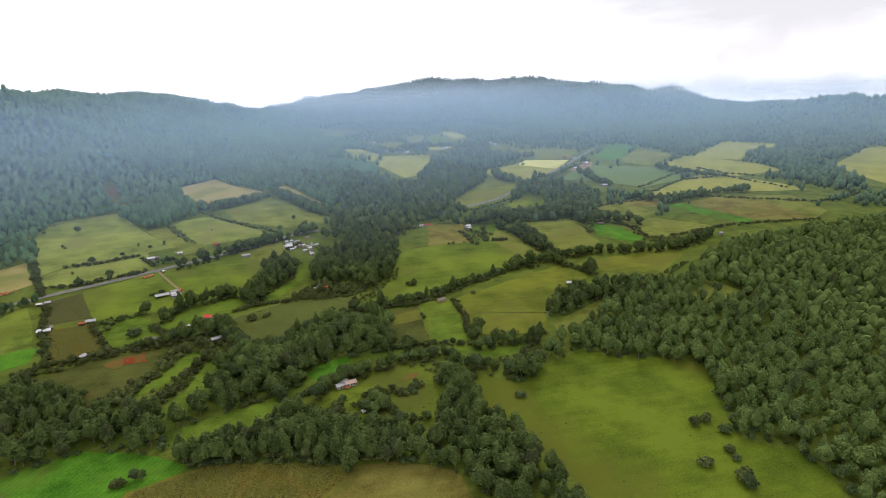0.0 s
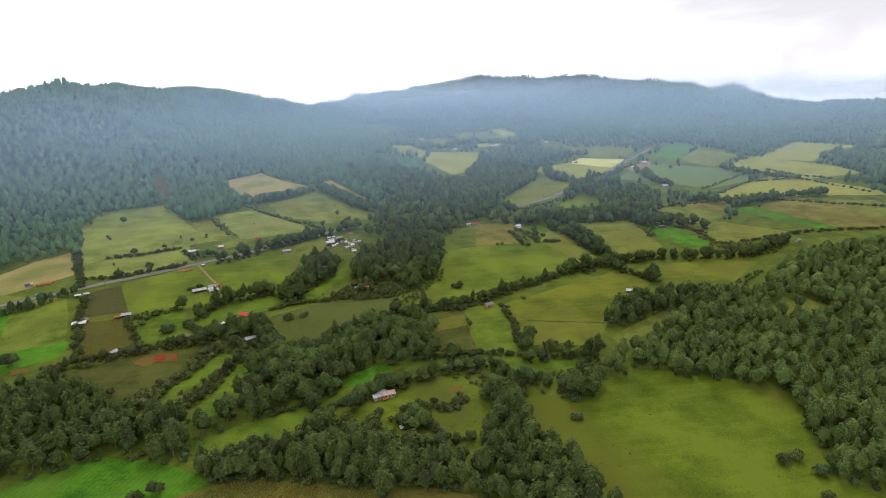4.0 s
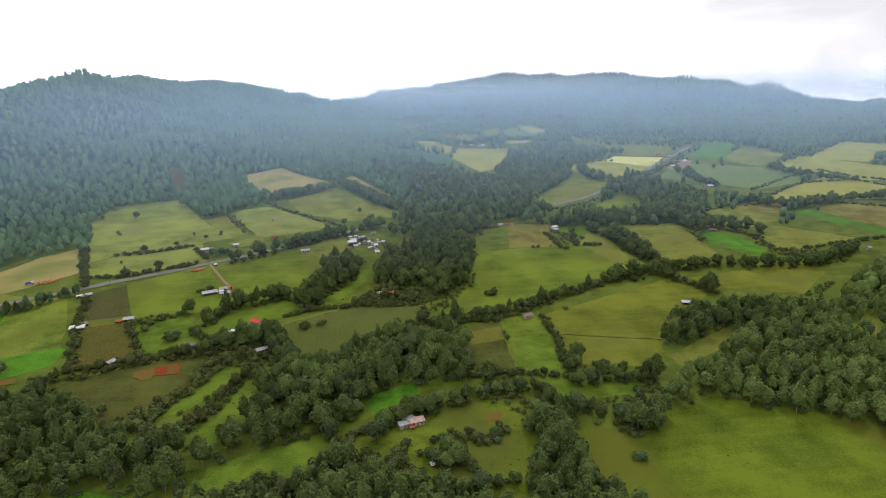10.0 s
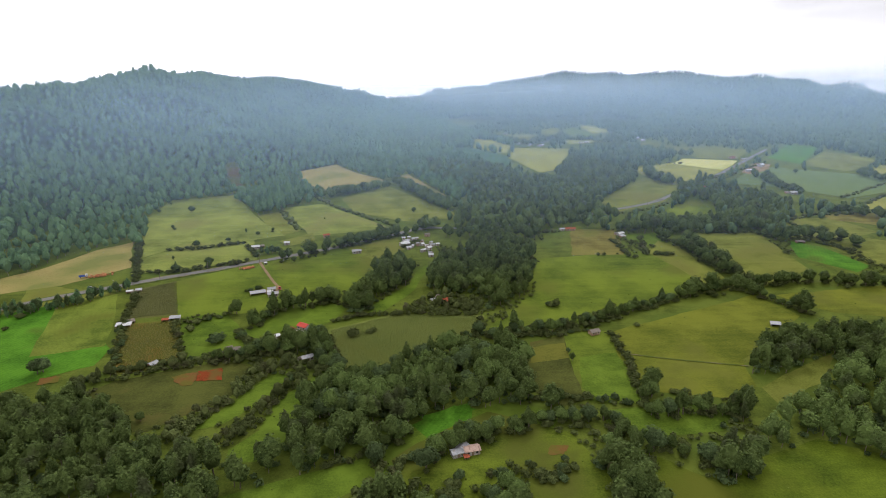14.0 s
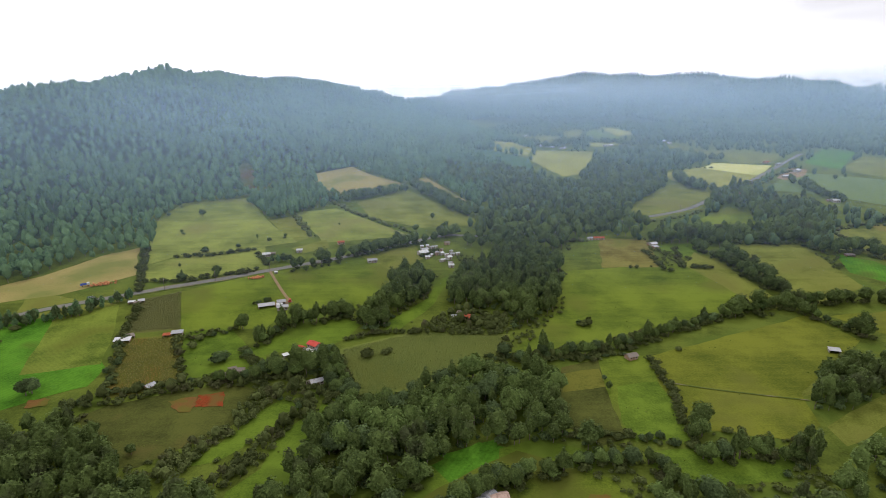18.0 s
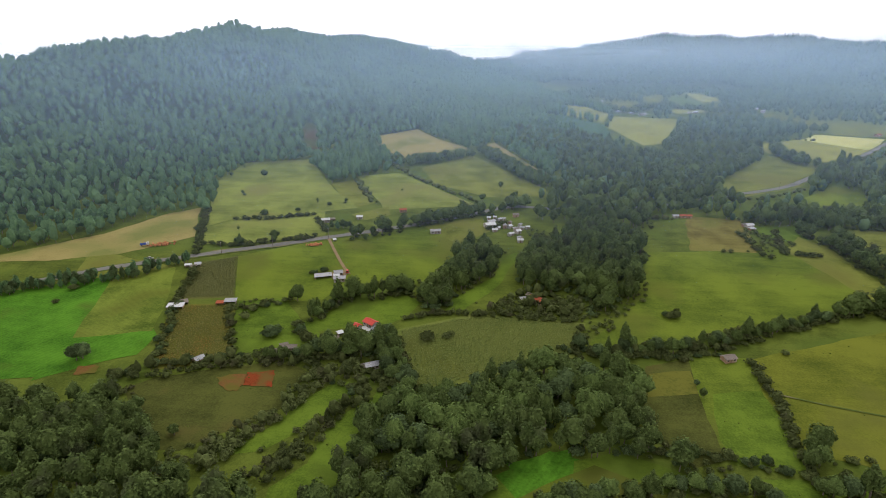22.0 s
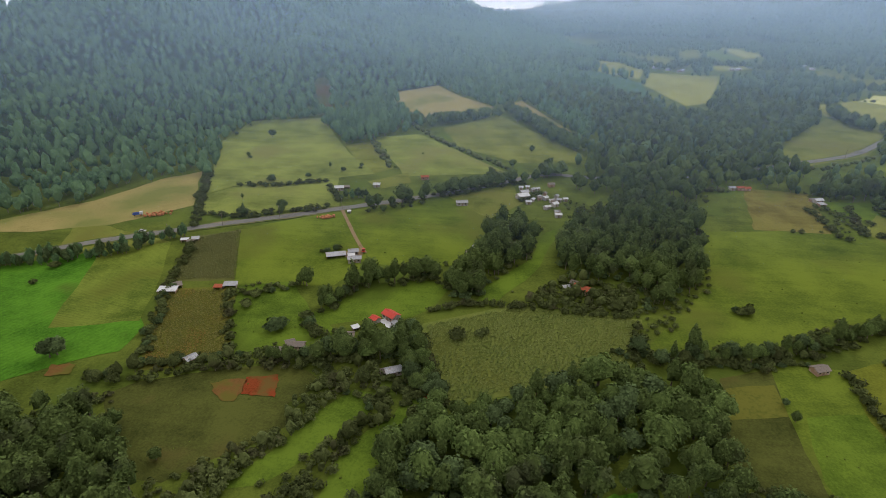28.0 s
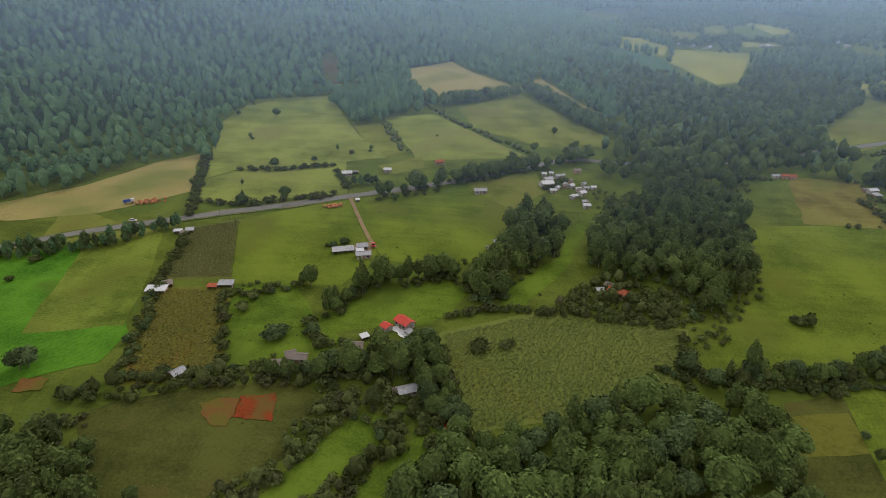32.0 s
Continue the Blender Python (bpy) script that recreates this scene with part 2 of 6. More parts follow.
surface("roof_white", (0.357, 0.353, 0.340), (0.493, 0.489, 0.476), 0.5, 3.0, rough=0.6, patch=(0.306, 0.272, 0.238), patch_scale=0.4, patch_at=0.60)
surface("roof_red", (0.360, 0.026, 0.012), (0.470, 0.045, 0.022), 0.6, 3.0, rough=0.55, patch=(0.300, 0.050, 0.028), patch_scale=0.5)
surface("roof_tile", (0.216, 0.051, 0.024), (0.317, 0.090, 0.045), 0.8, 4.0, rough=0.85, patch=(0.158, 0.066, 0.042), patch_scale=0.6, bump=0.03)
surface("roof_pink", (0.300, 0.200, 0.160), (0.420, 0.300, 0.240), 0.8, 4.0, rough=0.85, patch=(0.250, 0.170, 0.130), patch_scale=0.6, bump=0.03)
surface("roof_brown", (0.110, 0.090, 0.075), (0.190, 0.160, 0.135), 0.8, 4.0, rough=0.85, patch=(0.230, 0.180, 0.140), patch_scale=0.6, bump=0.03)
surface("plaster", (0.250, 0.225, 0.190), (0.400, 0.370, 0.320), 0.5, 3.0, patch=(0.240, 0.200, 0.160), patch_scale=0.5, patch_at=0.56, per_object=0.15)
surface("adobe", (0.230, 0.140, 0.085), (0.340, 0.220, 0.140), 0.7, 4.0, patch=(0.400, 0.330, 0.250), patch_scale=0.5)
surface("concrete", (0.480, 0.470, 0.440), (0.620, 0.610, 0.580), 0.4, 3.0, patch=(0.400, 0.390, 0.360), patch_scale=0.4)
surface("wood", (0.120, 0.080, 0.050), (0.230, 0.165, 0.110), 1.0, 6.0)
surface("dark_glass", (0.020, 0.024, 0.028), (0.035, 0.040, 0.045), 1.0, 5.0, rough=0.1)
surface("brick_pile", (0.294, 0.099, 0.039), (0.420, 0.180, 0.077), 1.5, 5.0, per_object=0.3)
surface("blue_paint", (0.030, 0.060, 0.250), (0.045, 0.090, 0.330), 1.0, 5.0, rough=0.4)
surface("rubber", (0.015, 0.015, 0.015), (0.030, 0.030, 0.030), 2.0, 8.0)

# ---- lie of the land ----
RIDGES = [
    # left mountain
    [(-679, 783, 92, 400), (-609, 963, 101, 432), (-610, 1036, 103, 456), (-593, 1090, 107, 480), (-562, 1164, 111, 504), (-536, 1232, 119, 528), (-499, 1302, 134, 552), (-485, 1360, 122, 552), (-486, 1602, 123, 552), (-428, 1744, 119, 552), (-380, 1867, 127, 552), (-298, 2066, 108, 552), (-171, 2298, 70, 528), (-54, 2544, 32, 480)],
    # far range
    [(-335, 4331, 8, 1080), (-15, 4345, 31, 1200), (183, 4341, 65, 1320), (459, 4320, 107, 1320), (690, 4288, 141, 1440), (839, 4260, 189, 1440), (1055, 4210, 239, 1560), (1232, 4160, 222, 1560), (1371, 4115, 184, 1440), (1563, 4043, 218, 1560), (1746, 3964, 228, 1560), (1867, 3772, 188, 1440), (1993, 3566, 144, 1320)],
    # right range
    [(1292, 2651, 139, 720), (1278, 2455, 132, 720), (1312, 2268, 138, 720), (1344, 2132, 106, 660), (1482, 1962, 24, 600), (1631, 1920, -6, 480), (1730, 1913, -8, 420)],
    # hill past the right range
    [(1610, 1779, 0, 420), (1636, 1587, 34, 504), (1629, 1417, 56, 540), (1611, 1251, 67, 540), (1681, 951, 67, 540), (1731, 591, 52, 540)],
]


def base(y):
    return 0.07 * y - 0.035 * (np.sqrt((y - 1380.0) ** 2 + 180.0**2) + y - 1380.0)


SPURS = ((88.0, 15.0), (310.0, 52.0), (170.0, 24.0), (130.0, 12.0))   # spacing of the spurs of each range, and their depth


def lie(x, y):
    """How far the ranges rise over the valley, and the depth of their spurs and gullies."""
    top, cut = 0 * x, 0 * x
    for line, (spacing, depth) in zip(RIDGES, SPURS):
        own, near = 0 * x, 0 * x
        for (ax, ay, ah, aw), (bx, by, bh, bw) in zip(line, line[1:]):
            u = np.clip(((x - ax) * (bx - ax) + (y - ay) * (by - ay)) / ((bx - ax) ** 2 + (by - ay) ** 2), 0, 1)
            d = np.hypot(x - ax - u * (bx - ax), y - ay - u * (by - ay))
            s = np.clip(1 - d / (aw + u * (bw - aw)), 0, 1)
            own, near = np.maximum(own, (ah + u * (bh - ah)) * s ** 1.35), np.maximum(near, s)
        (ax, ay, *_), (bx, by, *_) = line[0], line[-1]
        size = math.hypot(bx - ax, by - ay)
        c, w = ((x - ax) * (bx - ax) + (y - ay) * (by - ay)) / size / spacing, ((x - ax) * (by - ay) - (y - ay) * (bx - ax)) / size / spacing
        ridged = 0.65 - 1.3 * np.abs(np.sin(c + 0.7 * np.sin(0.9 * w + 0.5 * c) + 0.5)) + 0.45 * np.sin(2.7 * c + 1.1 * np.sin(1.7 * w)) + 0.22 * np.sin(5.9 * c - 3.1 * w)
        cut = np.where(own > top, ridged * depth * np.clip((near - 0.38) / 0.22, 0, 1) * np.clip((0.97 - near) / 0.2, 0, 1), cut)
        top = np.maximum(top, own)
    return top, cut


def rise(x, y):
    return lie(x, y)[0]


def height(x, y):
    x, y = np.asarray(x, float), np.asarray(y, float)
    r, cut = lie(x, y)
    rough = np.sin(x / 61 + 1.3 * np.sin(y / 97)) * np.sin(y / 53 + 0.7) + 0.6 * np.sin(x / 23 + y / 31) * np.sin(y / 27 - x / 45)
    return base(y) + r + cut + rough * np.clip((r - 12) / 40, 0, 1) * (4 + 9 * np.clip((100 - r) / 40, 0, 1))


# ---- building helpers ----
rng = np.random.default_rng(7)


def ground_z(x, y):
    return float(height(x, y))


def mesh_of(name, verts, tris, mats, which=None, smooth=True):
    """A mesh from arrays of corners and triangles; which: the material of each triangle."""
    me = bpy.data.meshes.new(name)
    verts, tris = np.asarray(verts, np.float32), np.asarray(tris, np.int32)
    me.vertices.add(len(verts))
    me.vertices.foreach_set("co", verts.ravel())
    me.loops.add(tris.size)
    me.loops.foreach_set("vertex_index", tris.ravel())
    me.polygons.add(len(tris))
    me.polygons.foreach_set("loop_start", np.arange(0, tris.size, 3, dtype=np.int32))
    if which is not None:
        me.polygons.foreach_set("material_index", np.asarray(which, np.int32))
    for m in mats:
        me.materials.append(MATS[m])
    me.polygons.foreach_set("use_smooth", np.full(len(tris), smooth, bool))
    me.update()
    me.validate()
    return me


def part(name, bm, material, parent=None, label=""):
    me = bpy.data.meshes.new(name)
    bmesh.ops.recalc_face_normals(bm, faces=bm.faces)
    bm.to_mesh(me)
    bm.free()
    me.materials.append(MATS[material])
    ob = new(name, me)
    if parent is not None:
        ob.parent = parent
    if label:
        ob["label"] = label
    return ob


def inside(poly, x, y):
    """Which of the points lie in the outline."""
    hit = np.zeros(len(x), bool)
    for (ax, ay), (bx, by) in zip(poly, poly[1:] + poly[:1]):
        cross = (ay > y) != (by > y)
        hit ^= cross & (x < (bx - ax) * (y - ay) / (by - ay + 1e-9) + ax)
    return hit


# ---- ground ----
gx = np.concatenate([np.arange(-3200, -760, 120), np.arange(-760, 1900, 16), np.arange(1900, 3800, 120)])
gy = np.concatenate([np.arange(-1500, 60, 120), np.arange(60, 2700, 16), np.arange(2700, 5000, 60)])
gxx, gyy = np.meshgrid(gx, gy)
gv = np.stack([gxx.ravel(), gyy.ravel(), height(gxx.ravel(), gyy.ravel())], -1)
ni, nj = len(gx), len(gy)
gi = (np.arange(nj - 1)[:, None] * ni + np.arange(ni - 1)[None]).ravel()
gt = np.concatenate([np.stack([gi, gi + 1, gi + ni + 1], -1), np.stack([gi, gi + ni + 1, gi + ni], -1)])
gmid = gv[gt].mean(1)
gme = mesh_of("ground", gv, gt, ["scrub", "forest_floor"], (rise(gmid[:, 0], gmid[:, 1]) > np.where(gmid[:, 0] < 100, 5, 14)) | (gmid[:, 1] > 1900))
ground = tagged(new("ground", gme), "rough green scrubby valley ground rising to wooded mountains", "ground", kind="structure")

FIELDS, WEEDY = [], []


def drape(bm, lift):
    at = np.array([v.co[:2] for v in bm.verts])
    for v, z in zip(bm.verts, height(at[:, 0], at[:, 1])):
        v.co.z = z + lift


def wavy(poly, step=7.0, wobble=0.9, rough=0.07):
    """The outline with extra corners that stray a little."""
    out = []
    for (ax, ay), (bx, by) in zip(poly, poly[1:] + poly[:1]):
        n = max(1, int(math.hypot(bx - ax, by - ay) / step))
        for k in range(n):
            u = k / n
            x, y = ax + u * (bx - ax), ay + u * (by - ay)
            q = noise.noise_vector((x * rough, y * rough, 3.0)) * wobble * (2.0 if k else 0.6)
            out.append((x + q.x, y + q.y))
    return out


def sheet(name, poly, material, lift, wobble=0.9, step=7.0, rough=0.07):
    bm = bmesh.new()
    bm.faces.new([bm.verts.new((x, y, 0)) for x, y in wavy(poly, step, wobble, rough)])
    bmesh.ops.triangulate(bm, faces=bm.faces[:])
    for _ in range(3):
        long_edges = [e for e in bm.edges if e.calc_length() > 22]
        if not long_edges:
            break
        bmesh.ops.subdivide_edges(bm, edges=long_edges, cuts=1)
        bmesh.ops.triangulate(bm, faces=[f for f in bm.faces if len(f.verts) > 3])
    drape(bm, lift)
    return part(name, bm, material)


def field(material, label, poly):
    cx, cy = sum(p[0] for p in poly) / len(poly), sum(p[1] for p in poly) / len(poly)
    poly = [(x + 2.6 * (x - cx) / math.hypot(x - cx, y - cy), y + 2.6 * (y - cy) / math.hypot(x - cx, y - cy)) for x, y in poly]
    FIELDS.append([(cx + 0.94 * (x - cx), cy + 0.94 * (y - cy)) for x, y in poly])
    if material in ("pasture_big", "pasture", "pasture_yellow", "meadow", "meadow_rough", "dirt_grass", "hill_pasture") and max(p[1] for p in poly) < 640:
        WEEDY.append((poly, material))
    kind = "meadow" if "meadow" in label else "pasture" if "pasture" in label else "field"
    return tagged(sheet(kind, poly, material, (0.06 if max(p[1] for p in poly) < 800 else 0.20) + 0.0012 * len(FIELDS)), label, kind, kind="structure")


def ribbon(name, line, width, material, lift):
    """A road along a line, draped over the land."""
    pts = [Vector(p) for p in line]
    fine = []
    for i in range(len(pts) - 1):
        a, b, c, d = pts[max(i - 1, 0)], pts[i], pts[i + 1], pts[min(i + 2, len(pts) - 1)]
        n = max(2, int((c - b).length / 6))
        for k in range(n):
            u = k / n
            fine.append(0.5 * (2 * b + (c - a) * u + (2 * a - 5 * b + 4 * c - d) * u * u + (3 * b - a - 3 * c + d) * u ** 3))
    fine.append(pts[-1])
    bm = bmesh.new()
    before = None
    for i, p in enumerate(fine):
        way = (fine[min(i + 1, len(fine) - 1)] - fine[max(i - 1, 0)]).normalized()
        side = Vector((-way.y, way.x)) * width / 2 * (1 + 0.05 * noise.noise((p.x * 0.1, p.y * 0.1, 0)))
        row = [bm.verts.new((*(p + side * s), 0)) for s in (-1, -0.33, 0.33, 1)]
        if before:
            for k in range(3):
                bm.faces.new((before[k], before[k + 1], row[k + 1], row[k]))
        before = row
    drape(bm, lift)
    return part(name, bm, material), fine


# ---- plants ----
T = (1 + 5 ** 0.5) / 2
ICO_V = np.array([(-1, T, 0), (1, T, 0), (-1, -T, 0), (1, -T, 0), (0, -1, T), (0, 1, T), (0, -1, -T), (0, 1, -T), (T, 0, -1), (T, 0, 1), (-T, 0, -1), (-T, 0, 1)]) / math.hypot(1, T)
ICO_F = np.array([(0, 11, 5), (0, 5, 1), (0, 1, 7), (0, 7, 10), (0, 10, 11), (1, 5, 9), (5, 11, 4), (11, 10, 2), (10, 7, 6), (7, 1, 8), (3, 9, 4), (3, 4, 2), (3, 2, 6), (3, 6, 8), (3, 8, 9), (4, 9, 5), (2, 4, 11), (6, 2, 10), (8, 6, 7), (9, 8, 1)])


def split_ball(v, f):
    """The ball with each face split into four."""
    v, out, mids = [tuple(p) for p in v], [], {}

    def mid(a, c):
        key = (min(a, c), max(a, c))
        if key not in mids:
            p = np.add(v[a], v[c])
            v.append(tuple(p / np.linalg.norm(p)))
            mids[key] = len(v) - 1
        return mids[key]

    for a, c, d in f:
        ac, cd, da = mid(a, c), mid(c, d), mid(d, a)
        out += [(a, ac, da), (c, cd, ac), (d, da, cd), (ac, cd, da)]
    return np.array(v), np.array(out)


BALL_V, BALL_F = split_ball(ICO_V, ICO_F)


def crown(r, tall, wide, low, lumps, shards, size, taper=0.0, detail=2, core=0.86):
    """One crown: a dome swollen into leaf clumps, with loose sprays of leaves over it. tall: the top; low: where leaves begin; taper: 1 for a cone."""
    half, axis = (tall - low) / 2, np.array([0, 0, (tall + low) / 2])
    k = np.arange(max(lumps, 1)) + r.random(max(lumps, 1)) * 0.7
    up = 1.0 - 1.55 * k / max(lumps, 1)
    flat = np.sqrt(np.clip(1 - up ** 2, 0, 1))
    heads = np.stack([np.cos(k * 2.4) * flat, np.sin(k * 2.4) * flat, up], 1)
    reach, swell = 0.40 + 0.3 * r.random(len(k)), 0.24 + 0.22 * r.random(len(k))

    def shape(way):
        """The crown's surface in a direction."""
        apart = np.arccos(np.clip(way @ heads.T, -1, 1)) / reach
        out = 0.68 + (swell * np.sqrt(np.clip(1 - apart ** 2, 0, 1))).max(1, keepdims=True) if lumps else 0.86 + 0.2 * r.random((len(way), 1))
        z = way[:, 2:3]
        girth = wide * (1 - taper * (z + 1) / 2) * (1 + 0.15 * np.minimum(z, 0))
        return axis + np.concatenate([way[:, :2] * girth, z * half], 1) * out

    v, f = ((ICO_V, ICO_F), (BALL_V, BALL_F))[min(detail, 1)]
    a = r.random() * 6.28
    turn = np.array([[math.cos(a), math.sin(a), 0], [-math.sin(a), math.cos(a), 0], [0, 0, 1]])
    dome = axis + (shape(v @ turn) - axis) * core
    dome += r.normal(size=dome.shape) * wide * 0.04
    w = r.normal(size=(shards, 3))
    w[:, 2] = 0.35 * w[:, 2] + 0.65 * np.abs(w[:, 2])
    w /= np.linalg.norm(w, axis=1, keepdims=True)
    at = axis + (shape(w) - axis) * (0.86 + 0.22 * r.random((shards, 1)))
    tilt = (at - axis) / (wide, wide, half) + 0.42 * r.normal(size=(shards, 3)) + (0, 0, 0.3)
    tilt /= np.linalg.norm(tilt, axis=1, keepdims=True)
    e1 = np.cross(tilt, r.normal(size=(shards, 3)))
    e1 /= np.linalg.norm(e1, axis=1, keepdims=True)
    e2, s = np.cross(tilt, e1), size * (0.6 + 0.8 * r.random((shards, 1)))
    loose = np.stack([at + 1.2 * e1 * s, at - 0.5 * e1 * s + 0.8 * e2 * s, at - 0.5 * e1 * s - 0.8 * e2 * s], 1).reshape(-1, 3)
    return np.concatenate([dome, loose]), np.concatenate([f, np.arange(3 * shards).reshape(-1, 3) + len(dome)])


def stem(r, tall, thick, sides=5, limbs=0, reach=1.0):
    """A tapered, slightly bent trunk with limbs."""
    vs, fs, count = [], [], 0

    def tube(a, b, ra, rb):
        nonlocal count
        a, b = np.array(a), np.array(b)
        ax = (b - a) / np.linalg.norm(b - a)
        u = np.cross(ax, (0.3, 0.9, 0.2))
        u /= np.linalg.norm(u)
        w = np.cross(ax, u)
        ang = np.arange(sides) * 2 * math.pi / sides
        ring = np.cos(ang)[:, None] * u + np.sin(ang)[:, None] * w
        vs.append(np.concatenate([a + ring * ra, b + ring * rb]))
        for k in range(sides):
            m = (k + 1) % sides
            fs.extend([(count + k, count + m, count + sides + m), (count + k, count + sides + m, count + sides + k)])
        count += 2 * sides

    mid = (r.normal() * 0.03 * tall, r.normal() * 0.03 * tall, tall * 0.5)
    top = (mid[0] * 1.6, mid[1] * 1.6, tall)
    tube((0, 0, -0.6), mid, thick, thick * 0.7)
    tube(mid, top, thick * 0.7, thick * 0.2)
    for k in range(limbs):
        a = k * 2.4 + r.random()
        z = tall * (0.42 + 0.4 * k / max(limbs, 1))
        tube((mid[0], mid[1], z), (mid[0] + math.cos(a) * reach, mid[1] + math.sin(a) * reach, z + reach * 0.7), thick * 0.35, thick * 0.1)
    return np.concatenate(vs), np.array(fs)


def tree_arrays(r, kind, fine):
    """Corners, triangles and material of one whole tree for a stand. fine: 2 near, 1 middle, 0 far."""
    lumps, shards, size = ((12, 270, 0.56), (8, 24, 0.80), (0, 4, 1.0))[2 - fine]
    detail = fine
    if kind == "pine":
        tall, wide, low, taper = 13.0 + 4 * r.random(), 4.1, 0.6 if fine else -1.5, 0.45
    elif kind == "cone":
        tall, wide, low, taper = 12 + 3 * r.random(), 3.8, 1.0, 0.6
    elif kind == "bush":
        lumps, shards, size = ((8, 120, 0.42), (7, 80, 0.50), (0, 3, 0.6))[2 - fine]
        tall, wide, low, taper, detail = 3.4, 2.6, -0.9, 0.0, 0
    else:
        tall, wide, low, taper = 10.5 + 4 * r.random(), 4.0 + 1.2 * r.random(), 0.4 if fine else -1.5, 0.12
    cv, cf = crown(r, tall, wide, low, lumps, shards, size, taper, detail, 0.72 if kind == "bush" and fine else 0.86 if fine == 2 else 1.0)
    if kind == "bush" or fine == 0:
        return cv, cf, np.zeros(len(cf), int)
    sv, sf = stem(r, tall * 0.8, 0.26, sides=4)
    return np.concatenate([cv, sv]), np.concatenate([cf, sf + len(cv)]), np.concatenate([np.zeros(len(cf), int), np.ones(len(sf), int)])


def stand(name, label, category, kinds, xs, ys, fine, leaf, low=0.75, high=1.2, small=1.0):
    """Very many trees in one mesh."""
    r = np.random.default_rng(len(xs) + 31)
    shapes = [tree_arrays(r, k, fine) for k in kinds for _ in range(5)]
    if small < 1:
        shapes = [(v * (small if v[:, 2].max() > 6 else 1.0), f, m) for v, f, m in shapes]
    vs, fs, ms, count = [], [], [], 0
    pick = r.integers(0, len(shapes), len(xs))
    zs = height(xs, ys)
    for s, (v, f, m) in enumerate(shapes):
        some = np.nonzero(pick == s)[0]
        if not len(some):
            continue
        a = r.random(len(some)) * 2 * math.pi
        k = low + (high - low) * r.random(len(some))
        wide = k * (0.85 + 0.3 * r.random(len(some)))
        ca, sa = np.cos(a)[:, None], np.sin(a)[:, None]
        x = (v[None, :, 0] * ca - v[None, :, 1] * sa) * wide[:, None] + xs[some][:, None]
        y = (v[None, :, 0] * sa + v[None, :, 1] * ca) * wide[:, None] + ys[some][:, None]
        z = v[None, :, 2] * k[:, None] + zs[some][:, None]
        vs.append(np.stack([x, y, z], -1).reshape(-1, 3))
        fs.append((f[None] + (np.arange(len(some)) * len(v))[:, None, None] + count).reshape(-1, 3))
        ms.append(np.tile(m, len(some)))
        count += len(v) * len(some)
    if not vs:
        return None
    return tagged(new(name, mesh_of(name, np.concatenate(vs), np.concatenate(fs), [leaf, "bark"], np.concatenate(ms), fine < 1)), label, category, kind="stuff")


def scatter(poly, step, keep_out=True):
    """Uneven places in an outline, about one step apart, outside the fields."""
    px, py = np.array(poly).T
    x, y = np.meshgrid(np.arange(px.min(), px.max() + step, step), np.arange(py.min(), py.max() + step, step))
    x, y = x.ravel() + (np.arange(x.size) // x.shape[1] % 2) * step / 2, y.ravel()
    x, y = x + rng.normal(size=x.size) * step * 0.28, y + rng.normal(size=y.size) * step * 0.28
    ok = inside(poly, x, y)
    if keep_out:
        for f in FIELDS:
            ok &= ~inside(f, x, y)
    return x[ok], y[ok]


def clear_view(x, y, reach):
    """Which places don't hide a field behind them from the camera."""
    # seen from (0, 130), the middle of the camera's path
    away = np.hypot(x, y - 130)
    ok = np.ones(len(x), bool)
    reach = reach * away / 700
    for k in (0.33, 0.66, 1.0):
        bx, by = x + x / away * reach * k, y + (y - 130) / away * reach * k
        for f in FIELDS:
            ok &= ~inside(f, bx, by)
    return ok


def along(line, step, stray):
    out = []
    for (ax, ay), (bx, by) in zip(line, line[1:]):
        n = max(1, int(math.hypot(bx - ax, by - ay) / step))
        for k in range(n):
            u = (k + rng.random()) / n
            out.append((ax + u * (bx - ax) + rng.normal() * stray, ay + u * (by - ay) + rng.normal() * stray))
    return out


def plant_model(name, kind, leaf, label, category, seed):
    """One whole plant of its own: trunk and crown."""
    r = np.random.default_rng(seed)
    root = tagged(new(name), label, category)
    if kind == "bush":
        cv, cf = crown(r, 3.1, 2.4, -0.7, 9, 280, 0.38, 0.0, 1, 0.75)
        sv, sf = stem(r, 2.0, 0.12, 5, 3, 0.9)
    elif kind == "pine":
        cv, cf = crown(r, 8.8, 3.1, -0.4, 13, 300, 0.46, 0.4)
        sv, sf = stem(r, 7.5, 0.26, 6, 4, 1.2)
    elif kind == "tall":
        cv, cf = crown(r, 12.5, 3.2, 1.4, 14, 380, 0.50, 0.35)
        sv, sf = stem(r, 12.0, 0.32, 6, 5, 1.6)
    else:
        cv, cf = crown(r, 9.5, 4.4, 0.3, 13, 420, 0.52, 0.1)
        sv, sf = stem(r, 7.5, 0.35, 6, 5, 2.2)
    for nm, v, f, m in (("trunk", sv, sf, "bark"), ("crown", cv, cf, leaf)):
        ob = new(nm, mesh_of(nm, v, f, [m], None, nm == "trunk"))
        ob.parent = root
    return root


